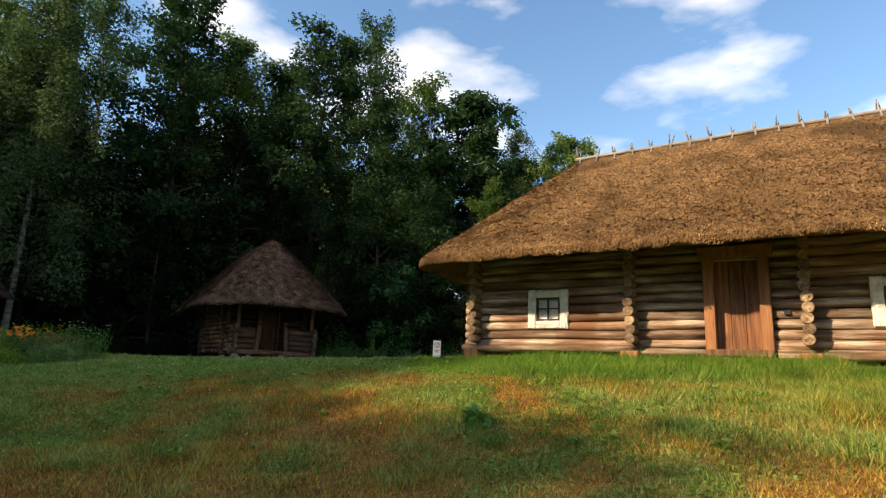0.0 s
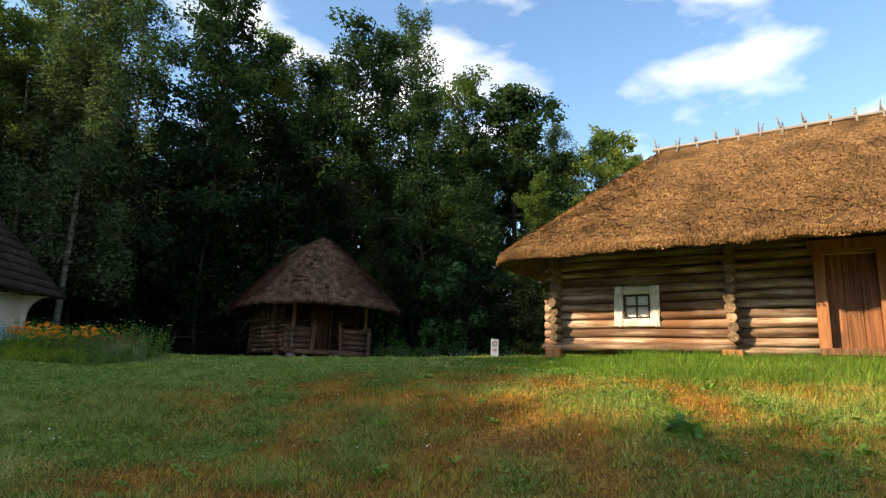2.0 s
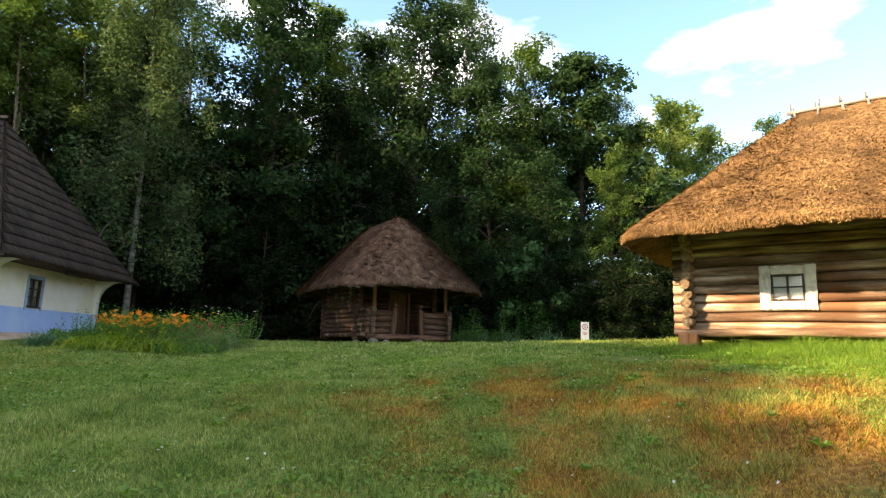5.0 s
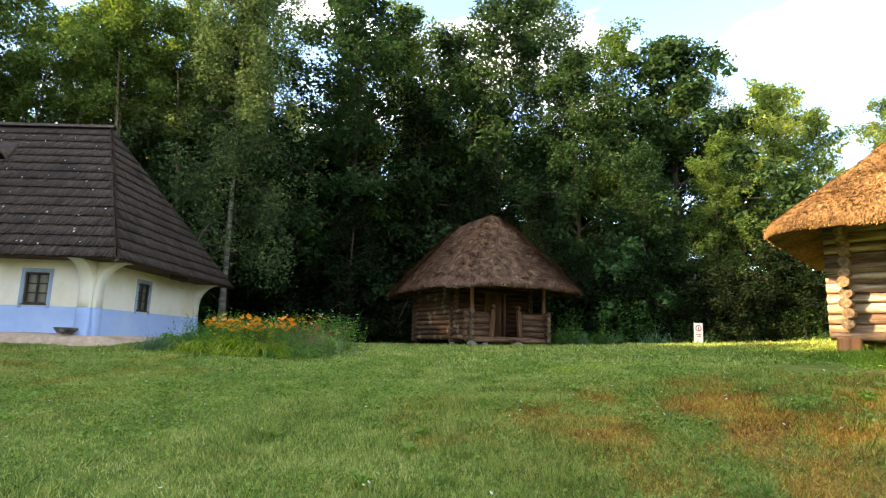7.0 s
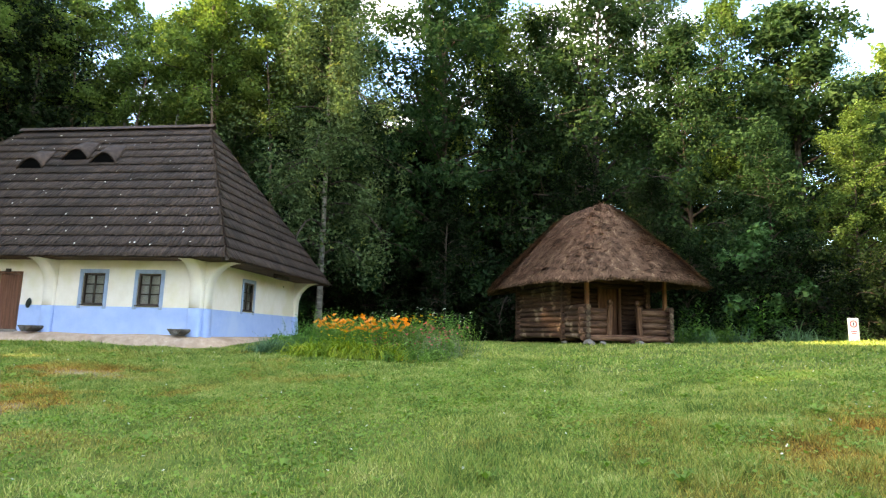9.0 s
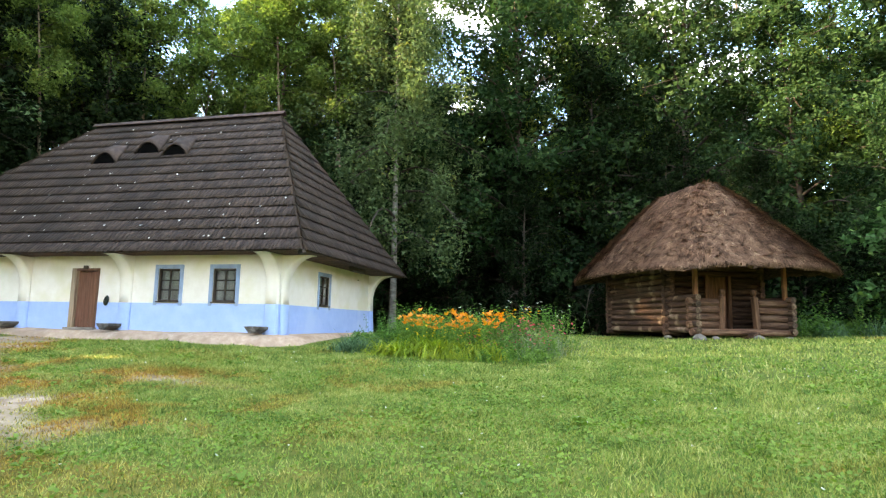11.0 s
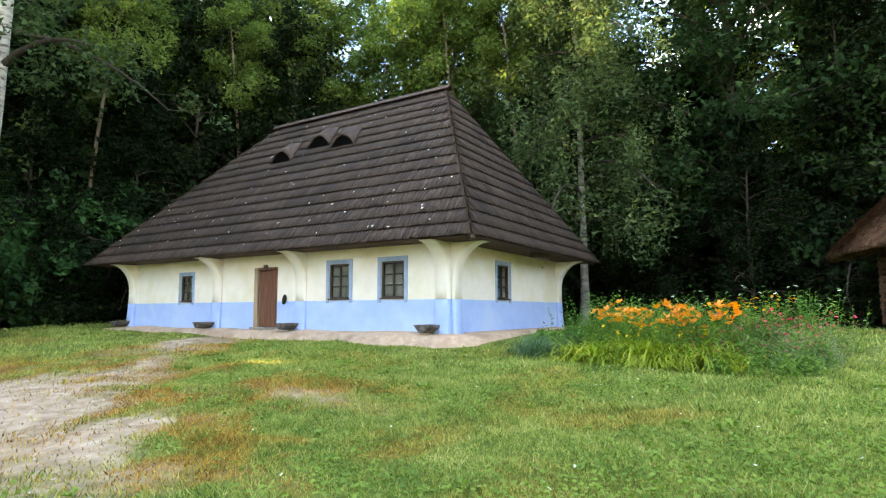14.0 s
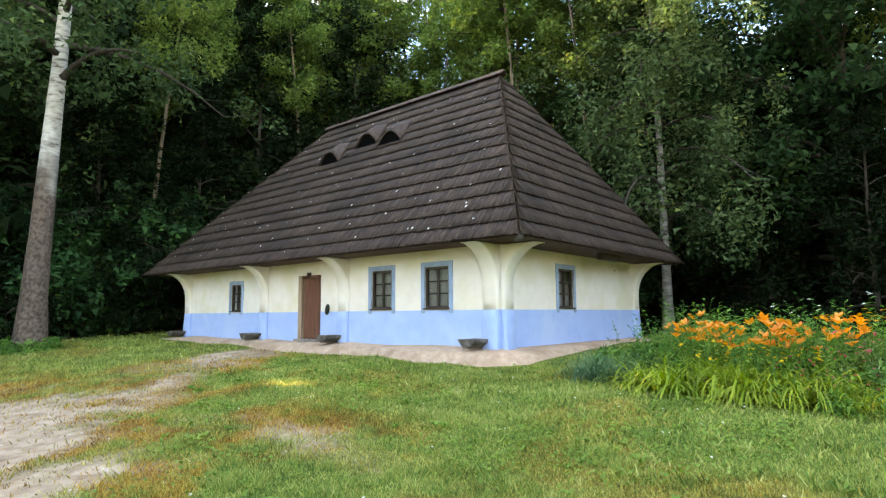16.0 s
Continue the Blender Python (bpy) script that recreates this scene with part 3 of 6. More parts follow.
    way = down + along * rng.normal(0, 0.5, straws)[:, None]
    tip = base + way * length + nor * rng.uniform(-0.01, 0.06, straws)[:, None] * strand
    a = base - along * wide + nor * 0.004
    b = base + along * wide + nor * 0.004
    tri = np.stack([a, b, tip], 1).reshape(-1, 3)
    n_f = N * 36
    per = rng.integers(0, N, n_f)
    w = rng.uniform(0, 1, n_f)[:, None]
    h = rng.uniform(0, 1, n_f)
    pe = P[per] * (1 - w) + P[(per + 1) % N] * w + (-inward[per]) * (0.02 + 0.03 * rng.uniform(0, 1, n_f)[:, None])
    c = np.column_stack([pe, z_eave + thick * (0.15 + 0.85 * h) + edge_noise[per]])
    outw = np.column_stack([-inward[per], np.full(n_f, -1.2)])
    tang = np.column_stack([-inward[per][:, 1], inward[per][:, 0], np.zeros(n_f)])
    tip = c + (outw * 0.55 + tang * rng.normal(0, 0.25, n_f)[:, None]) * rng.uniform(0.02, 0.09, n_f)[:, None]
    wd = rng.uniform(0.006, 0.014, n_f)[:, None]
    fringe = np.stack([c - tang * wd, c + tang * wd, tip], 1).reshape(-1, 3)
    verts = np.concatenate([tri, fringe])
    sm = mesh_np("straw", verts, np.arange(len(verts)).reshape(-1, 3), straw_mat)
    ob = part("straw", sm, straw_mat, roof, "loose straw stalks over the thatch")
    ob["kind"] = "stuff"
    return roof


def shingle_face(a, b, ra, rb, courses, width, rng, lift, out, keep=None):
    """Planks of one roof plane from the eave a-b to the ridge ra-rb, course over course; keep gets the lowest course singly."""
    a, b, ra, rb = (np.array(p, float) for p in (a, b, ra, rb))
    run = b - a
    L = np.linalg.norm(run)
    e = run / L
    sa, sb = np.dot(ra - a, e), np.dot(rb - a, e)
    foot = a + e * sa
    up = ra - foot
    S = np.linalg.norm(up)
    up = up / S
    nor = np.cross(e, up)
    nor = nor if nor[2] > 0 else -nor
    edges = np.linspace(0, S, courses + 1)
    for k in range(courses):
        t0, t1 = edges[k] - 0.05, min(edges[k + 1] + 0.06, S)
        if k == 0:
            t0 = -0.02

        def lim(t):
            q = np.clip(t / S, 0, 1)
            return sa * q, L + (sb - L) * q
        lo, hi = lim(max(t0, 0))
        s = lo - rng.uniform(0, width)
        while s < hi:
            wd = width * rng.uniform(0.7, 1.3)
            s0, s1 = max(s, lo), min(s + wd - 0.006, hi)
            s += wd
            if s1 - s0 < 0.015:
                continue
            l2, h2 = lim(t1)
            u0, u1 = min(max(s0, l2), h2), max(min(s1, h2), l2)
            j = rng.uniform(-0.012, 0.012)
            th = 0.028
            z0, z1 = 0.066 + lift + rng.uniform(-0.004, 0.005), 0.012 + lift
            q = []
            for (ss, tt, zz) in ((s0, t0 + j, z0), (s1, t0 + j + rng.uniform(-0.02, 0.02), z0), (u1, t1, z1), (u0, t1, z1)):
                base = a + e * ss + up * tt
                q.append((base + nor * (zz - th), base + nor * zz))
            v = [p[0] for p in q] + [p[1] for p in q]
            if keep is not None and k == 0:
                keep.append(v)
            else:
                out.append(v)


BOX_F = np.array([(0, 1, 2, 3), (4, 7, 6, 5), (0, 4, 5, 1), (1, 5, 6, 2), (2, 6, 7, 3), (3, 7, 4, 0)])

# ---- whitewashed house with a blue dado under a shingle roof ----
HZ = 0.30
HOUSE = thing("house", pose(-16.93, 18.46, HZ, 0, 0, 7.2), "cream limewashed cottage with blue lower walls under a steep shingle roof", "house")
HX0, HX1, HY0, HY1 = -15.2, -1.15, 0.93, 8.5
Z_DADO, Z_EAVE, Z_TOP = 1.37 - HZ, 2.80 - HZ, 8.36 - HZ
FRONT_HOLES = [(-12.05, -11.42, 1.42 - HZ, 2.30 - HZ), (-8.27, -7.27, 0.26, 2.42 - HZ), (-5.16, -4.42, 1.42 - HZ, 2.40 - HZ), (-3.30, -2.55, 1.42 - HZ, 2.40 - HZ)]
SIDE_HOLES = [(3.52, 4.30, 1.42 - HZ, 2.40 - HZ)]


def wall_grid(s0, s1, z0, z1, holes, depth, place):
    """A wall of that depth with holes through it, as one mesh; place(s, d, z) gives the point."""
    ss = sorted({s0, s1, *[v for h in holes for v in h[:2]]})
    zz = sorted({z0, z1, *[min(max(v, z0), z1) for h in holes for v in h[2:]]})
    bm = bmesh.new()

    def solid(i, k):
        if not (0 <= i < len(ss) - 1 and 0 <= k < len(zz) - 1):
            return False
        cs, cz = (ss[i] + ss[i + 1]) / 2, (zz[k] + zz[k + 1]) / 2
        return not any(h[0] < cs < h[1] and h[2] < cz < h[3] for h in holes)

    def face(*pts):
        bm.faces.new([bm.verts.new(place(*p)) for p in pts])
    for i in range(len(ss) - 1):
        for k in range(len(zz) - 1):
            if not solid(i, k):
                continue
            a, b, c, d = ss[i], ss[i + 1], zz[k], zz[k + 1]
            face((a, 0, c), (b, 0, c), (b, 0, d), (a, 0, d))
            face((a, depth, c), (a, depth, d), (b, depth, d), (b, depth, c))
            if not solid(i - 1, k):
                face((a, 0, c), (a, 0, d), (a, depth, d), (a, depth, c))
            if not solid(i + 1, k):
                face((b, 0, c), (b, depth, c), (b, depth, d), (b, 0, d))
            if not solid(i, k - 1):
                face((a, 0, c), (a, depth, c), (b, depth, c), (b, 0, c))
            if not solid(i, k + 1):
                face((a, 0, d), (b, 0, d), (b, depth, d), (a, depth, d))
    bmesh.ops.remove_doubles(bm, verts=bm.verts[:], dist=0.001)
    bmesh.ops.recalc_face_normals(bm, faces=bm.faces[:])
    return bm


def front(s, d, z):
    return (s, HY0 + d, z)


def side(s, d, z):
    return (HX1 - d, s, z)


WT = 0.35
for nm, z0, z1, mt in (("upper_wall", Z_DADO, Z_EAVE + 0.75, CREAM), ("blue_dado", 0.0, Z_DADO, BLUE)):
    off = 0.0 if nm == "upper_wall" else -0.006
    lbl = "blue limewashed lower wall" if off else "cream limewashed upper wall"
    part(nm, wall_grid(HX0, HX1, z0, z1, FRONT_HOLES, WT, lambda s, d, z, o=off: front(s, d + o, z)), mt, HOUSE, lbl)
    part(nm, wall_grid(HY0 + WT + 0.003, HY1, z0, z1, SIDE_HOLES, WT, lambda s, d, z, o=off: side(s, d + o, z)), mt, HOUSE, lbl)
    part(nm, wall_grid(HX0, HX1 - WT - 0.003, z0, z1, [], WT, lambda s, d, z: (s, HY1 - d, z)), mt, HOUSE, lbl)
    part(nm, wall_grid(HY0 + WT + 0.003, HY1 - WT - 0.003, z0, z1, [], WT, lambda s, d, z: (HX0 + d, s, z)), mt, HOUSE, lbl)
part("room_floor", box((HX1 - HX0 - 0.8, HY1 - HY0 - 0.8, 0.1), ((HX0 + HX1) / 2, (HY0 + HY1) / 2, 0.2)), ROOM_SHADE, HOUSE)
# Added sheet behind the panes; the room's shade is its colour.
part("room_partition", box((HX1 - HX0 - 0.8, 0.1, 2.6), ((HX0 + HX1) / 2, HY0 + 2.2, 1.5)), ROOM_SHADE, HOUSE)


def bracket(name, m, width, reach, split=None):
    """A plastered pier that sweeps out under the eave, its lower part blue."""
    prof = [(0.16, 0.0), (0.13, 0.35), (0.10, 0.8), (0.085, Z_DADO)]
    upper = [(0.085, Z_DADO), (0.08, 1.35), (0.085, 1.55)]
    for k in range(1, 11):
        an = math.pi / 2 * k / 10
        upper.append((0.085 + (reach - 0.085) * (1 - math.cos(an)), 1.55 + (Z_EAVE - 0.02 - 1.55) * math.sin(an)))
    for nm, line, mt in (("pier_foot", prof, BLUE), ("pier", upper, CREAM)):
        bm = bmesh.new()
        rows = []
        for d, z in line:
            w = width / 2
            rows.append([bm.verts.new(p) for p in ((-w, 0.02, z), (-w, -d + 0.04, z), (-w + 0.04, -d, z), (w - 0.04, -d, z), (w, -d + 0.04, z), (w, 0.02, z))])
        for lo, hi in zip(rows, rows[1:]):
            for i in range(5):
                bm.faces.new((lo[i], lo[i + 1], hi[i + 1], hi[i])).smooth = (i == 2)
        bm.faces.new(rows[-1])
        bm.faces.new(rows[0])
        bmesh.ops.recalc_face_normals(bm, faces=bm.faces[:])
        bm.transform(m)
        part(nm, bm, mt, HOUSE)


for sx in (HX0 + 0.25, -10.05, -6.25, HX1 - 0.20):
    bracket("pier", pose(sx, HY0, 0), 0.42, 0.86)
for sy in (HY0 + 0.26, HY1 - 0.22):
    bracket("pier", pose(HX1, sy, 0, 0, 0, 90), 0.42, 0.92)
bracket("pier", pose(HX0, HY0 + 0.26, 0, 0, 0, -90), 0.42, 0.8)


def house_window(m, w, h, curtain=True):
    """A casement of six panes in a blue limewashed surround."""
    win = thing("window", Matrix(), "", "")
    win.parent = HOUSE
    win.matrix_basis = m
    t = 0.12
    for nm, sz, at in (("surround", (t, 0.03, h + 2 * t), (-w / 2 - t / 2, -0.008, h / 2)), ("surround", (t, 0.03, h + 2 * t), (w / 2 + t / 2, -0.008, h / 2)),
                       ("surround", (w, 0.03, t), (0, -0.008, h + t / 2))):
        part(nm, box(sz, at, bevel=0.006), TRIM_BLUE, win, "grey-blue limewashed surround")
    f = 0.055
    for sz, at in (((f, 0.09, h), (-w / 2 + f / 2, 0.06, h / 2)), ((f, 0.09, h), (w / 2 - f / 2, 0.06, h / 2)), ((w - 2 * f, 0.09, f), (0, 0.06, f / 2)), ((w - 2 * f, 0.09, f), (0, 0.06, h - f / 2))):
        part("frame", box(sz, at, bevel=0.006), FRAME_WOOD, win)
    part("mullion", box((0.045, 0.06, h - 2 * f), (0, 0.065, h / 2), bevel=0.005), FRAME_WOOD, win)
    ph = (h - 2 * f) / 3
    for k in (1, 2):
        for sgn in (-1, 1):
            part("glazing_bar", box((w / 2 - f - 0.0275, 0.04, 0.035), (sgn * (w / 4 - f / 2 + 0.014), 0.065, f + ph * k), bevel=0.004), FRAME_WOOD, win)
    pw = w / 2 - f - 0.02
    for k in range(3):
        for sgn in (-1, 1):
            g = part("pane", box((pw, 0.006, ph - 0.02), (sgn * (w / 4 - f / 2 + 0.014), 0.075, f + ph * (k + 0.5)), bevel=0), GLASS, win)
            g.visible_shadow = False
    if curtain:
        bm = bmesh.new()
        n = 24
        row0 = [bm.verts.new((-w / 2 + w * i / n, 0.125 + 0.012 * math.sin(i * 1.9), 0.0)) for i in range(n + 1)]
        row1 = [bm.verts.new((-w / 2 + w * i / n, 0.125 + 0.012 * math.sin(i * 1.9 + 0.4), h * 0.93)) for i in range(n + 1)]
        for i in range(n):
            bm.faces.new((row0[i], row0[i + 1], row1[i + 1], row1[i])).smooth = True
        bmesh.ops.solidify(bm, geom=bm.faces[:], thickness=0.004)
        part("curtain", bm, CURTAIN, win, "white curtain behind the lower panes")
    part("sill", box((w + 0.06, 0.10, 0.035), (0, -0.005, -0.012), bevel=0.006), FRAME_WOOD, win)


for h in (FRONT_HOLES[0], FRONT_HOLES[2], FRONT_HOLES[3]):
    house_window(pose((h[0] + h[1]) / 2, HY0, h[2]), h[1] - h[0], h[3] - h[2])
h = SIDE_HOLES[0]
house_window(pose(HX1, (h[0] + h[1]) / 2, h[2], 0, 0, 90), h[1] - h[0], h[3] - h[2])

# the door: a heavy frame, two planks and a lintel block
door = thing("door", Matrix(), "", "")
door.parent = HOUSE
d0, d1, dz0, dz1 = FRONT_HOLES[1]
door.matrix_basis = pose((d0 + d1) / 2, HY0, dz0)
dw, dh = d1 - d0, dz1 - dz0
part("jamb", box((0.17, 0.20, dh), (-dw / 2 + 0.085, 0.05, dh / 2)), JAMB_WOOD, door, "weathered lighter door jamb")
part("jamb", box((0.06, 0.20, dh), (dw / 2 - 0.03, 0.05, dh / 2)), DOOR_WOOD, door)
part("lintel", box((dw - 0.23, 0.20, 0.08), (0.055, 0.05, dh - 0.04)), DOOR_WOOD, door)
part("lintel_block", box((0.16, 0.06, 0.12), (0.02, -0.06, dh + 0.02)), FRAME_WOOD, door)
for k in range(3):
    pw = (dw - 0.25) / 3
    part("plank", box((pw - 0.006, 0.05, dh - 0.14), (-dw / 2 + 0.18 + pw * (k + 0.5), 0.07, dh / 2 - 0.02), bevel=0.006), DOOR_WOOD, door)
part("threshold", box((dw + 0.1, 0.26, 0.08), (0, -0.03, 0.0)), GREY_WOOD, door)
bm = bmesh.new()
bmesh.ops.create_uvsphere(bm, u_segments=14, v_segments=8, radius=1)
bm.transform(pose(-6.92, HY0 - 0.045, 1.43 - HZ, 0, 14, 0) @ Matrix.Diagonal((0.085, 0.045, 0.16, 1)))
part("wall_plate", bm, IRON, HOUSE, "dark green oval metal plate on the wall", True)

# the trodden clay bank round the foot of the walls, and the beam ends that stick out of it
bm = bmesh.new()
ring_in, ring_top, ring_out = [], [], []
path_pts = [(HX0 - 0.02, HY1), (HX0 - 0.02, HY0 - 0.02), (HX1 + 0.02, HY0 - 0.02), (HX1 + 0.02, HY1)]
dirs = [(-1, 0), (-0.8, -0.8), (0.8, -0.8), (1, 0)]
for (p, q), (da, db) in zip(zip(path_pts, path_pts[1:]), zip(dirs, dirs[1:])):
    n = 36
    for i in range(n + (p == path_pts[2])):
        t = i / n
        x, y = p[0] + (q[0] - p[0]) * t, p[1] + (q[1] - p[1]) * t
        if p[1] == q[1]:
            dx, dy = (da[0] * (1 - t / 0.06) if t < 0.06 else db[0] * (1 - (1 - t) / 0.06) if t > 0.94 else 0), -0.9
        else:
            sx = -1 if x < -5 else 1
            dx, dy = sx * 0.9, 0
        wob = 1 + 0.10 * math.sin(x * 2.1 + y * 1.3)
        ring_in.append(bm.verts.new((x - dx * 0.05, y - dy * 0.05, 0.25 + 0.02 * math.sin(x * 1.7))))
        ring_top.append(bm.verts.new((x + dx * 0.62 * wob, y + dy * 0.62 * wob, 0.18 + 0.025 * math.sin(x * 2.3 + y))))
        ring_out.append(bm.verts.new((x + dx * 1.1 * wob, y + dy * 1.1 * wob, -0.25)))
for i in range(len(ring_in) - 1):
    bm.faces.new((ring_in[i], ring_in[i + 1], ring_top[i + 1], ring_top[i])).smooth = True
    bm.faces.new((ring_top[i], ring_top[i + 1], ring_out[i + 1], ring_out[i])).smooth = True
bmesh.ops.recalc_face_normals(bm, faces=bm.faces[:])
part("clay_bank", bm, CLAY, HOUSE, "sloping bank of trodden clay")
for sx in (HX0 + 0.1, -10.25, -6.45, HX1 - 0.45):
    bm = bmesh.new()
    sec = [(-0.24, 0.0), (-0.08, -0.18), (0.06, -0.19), (0.23, -0.07), (0.23, 0.0)]
    a = [bm.verts.new((x, -0.62, 0.46 + z)) for x, z in sec]
    b = [bm.verts.new((x, 0.05, 0.46 + z)) for x, z in sec]
    for i in range(5):
        bm.faces.new((a[i], a[(i + 1) % 5], b[(i + 1) % 5], b[i]))
    bm.faces.new(a), bm.faces.new(b)
    bmesh.ops.recalc_face_normals(bm, faces=bm.faces[:])
    bmesh.ops.bevel(bm, geom=bm.edges[:], offset=0.012, segments=1, affect="EDGES")
    bm.transform(pose(sx, HY0, -0.02))
    part("beam_end", bm, BEAM_WOOD, HOUSE, "weathered sill beam end")

# roof: boarded under-surface, courses of split shingles, ridge boards, eyebrow vents
EX0, EX1, EY0, EY1 = -16.75, 0.0, 0.0, 9.45
RXA, RXB, RY = -11.35, -3.40, 4.43
bm = bmesh.new()
c = [bm.verts.new(p) for p in ((EX0 + 0.03, EY0 + 0.03, Z_EAVE), (EX1 - 0.03, EY0 + 0.03, Z_EAVE), (EX1 - 0.03, EY1 - 0.03, Z_EAVE), (EX0 + 0.03, EY1 - 0.03, Z_EAVE), (RXA, RY, Z_TOP - 0.03), (RXB, RY, Z_TOP - 0.03))]
for f in ((0, 1, 5, 4), (1, 2, 5), (2, 3, 4, 5), (3, 0, 4), (3, 2, 1, 0)):
    bm.faces.new([c[i] for i in f])
bmesh.ops.recalc_face_normals(bm, faces=bm.faces[:])
roof = part("roof", bm, LOG_DARK, HOUSE, "dark boarded underside of the roof")
rng = np.random.default_rng(5)
planks, eave_planks = [], []
E = [(EX0, EY0, Z_EAVE), (EX1, EY0, Z_EAVE), (EX1, EY1, Z_EAVE), (EX0, EY1, Z_EAVE)]
T0, T1 = (RXA, RY, Z_TOP), (RXB, RY, Z_TOP)
shingle_face(E[0], E[1], T0, T1, 15, 0.135, rng, 0.0, planks, eave_planks)
shingle_face(E[1], E[2], T1, T1, 15, 0.135, rng, 0.0, planks, eave_planks)
shingle_face(E[2], E[3], T1, T0, 15, 0.3, rng, 0.0, planks)
shingle_face(E[3], E[0], T0, T0, 15, 0.2, rng, 0.0, planks)
V = np.array(planks, np.float32).reshape(-1, 3)
F = (np.arange(len(planks))[:, None, None] * 8 + BOX_F[None]).reshape(-1, 4)
tagged(part("shingles", mesh_np("shingles", V, F, SHINGLE), SHINGLE, roof, "dark split shingles in overlapping courses"), kind="stuff")
for v in eave_planks:
    part("shingle", mesh_np("shingle", v, BOX_F, SHINGLE_PIECE), SHINGLE_PIECE, roof)
for sgn in (-1, 1):
    part("ridge_board", box((RXB - RXA + 0.3, 0.20, 0.03), ((RXA + RXB) / 2, RY + sgn * 0.075, Z_TOP + 0.075), (sgn * -48, 0, 0), 0.005), SHINGLE_PIECE, roof)
slope = math.degrees(math.atan2(Z_TOP - Z_EAVE, RY))


def eyebrow(x, z):
    """A little arched vent in the shingles."""
    y = RY * (z - Z_EAVE) / (Z_TOP - Z_EAVE)
    v = thing("roof_vent", Matrix(), "", "")
    v.parent = HOUSE
    v.matrix_basis = pose(x, y, z)
    n, w, hgt, k = 14, 0.47, 0.40, (Z_TOP - Z_EAVE) / RY
    bm = bmesh.new()
    rows = []
    for q in range(5):
        t = q / 4
        yy = -0.10 + 0.66 * t
        rows.append([bm.verts.new(((-1 + 2 * i / n) * w * (1.06 - 0.25 * t), yy, k * yy + 0.05 + hgt * (1 - t) ** 0.6 * math.cos((-1 + 2 * i / n) * math.pi / 2) ** 0.75)) for i in range(n + 1)])
    for lo, hi in zip(rows, rows[1:]):
        for i in range(n):
            bm.faces.new((lo[i], lo[i + 1], hi[i + 1], hi[i])).smooth = True
    bmesh.ops.recalc_face_normals(bm, faces=bm.faces[:])
    bmesh.ops.solidify(bm, geom=bm.faces[:], thickness=-0.05)
    part("hood", bm, SHINGLE_PIECE, v)
    # Black face over the uncut roof paints the hole's darkness.
    bm = bmesh.new()
    vs = [bm.verts.new(((-1 + 2 * i / n) * w, -0.085, k * -0.085 + 0.035 + (hgt - 0.045) * math.cos((-1 + 2 * i / n) * math.pi / 2) ** 0.75)) for i in range(n + 1)]
    vs += [bm.verts.new((w, -0.085, -0.22)), bm.verts.new((-w, -0.085, -0.22))]
    bm.faces.new(vs)
    part("opening_sheet", bm, HOLE_SHADE, v, "flat black sheet standing in for the dark hole under the hood")


for x, z in ((-9.35, 6.42 - HZ), (-7.85, 6.83 - HZ), (-6.60, 6.62 - HZ)):
    eyebrow(x, z)
part("purlin_end", box((0.16, 1.15, 0.16), (-0.42, 4.95, Z_EAVE - 0.085), bevel=0.02), FRAME_WOOD, HOUSE)
part("purlin_end", box((0.12, 0.35, 0.12), (-0.12, 0.16, Z_EAVE - 0.03), (0, 0, 45), bevel=0.02), FRAME_WOOD, HOUSE)
# pale petals and leaves fallen on the shingles
vs = []
for _ in range(120):
    t = rng.uniform(0.04, 0.95)
    sx = rng.uniform(EX0 + (RXA - EX0) * t, EX1 + (RXB - EX1) * t)
    o = np.array((sx, RY * t, Z_EAVE + (Z_TOP - Z_EAVE) * t)) + np.array((0, -math.sin(radians(slope)), math.cos(radians(slope)))) * 0.075
    r = rng.uniform(0.018, 0.05)
    for k in range(3):
        an = rng.uniform(0, 1) + k * 2.1
        vs.append(o + r * np.array((math.cos(an), math.sin(an) * math.cos(radians(slope)), math.sin(an) * math.sin(radians(slope)))))
tagged(part("petals", mesh_np("petals", vs, np.arange(len(vs)).reshape(-1, 3), PETAL_BIT), PETAL_BIT, roof, "pale fallen petals on the shingles"), kind="stuff")

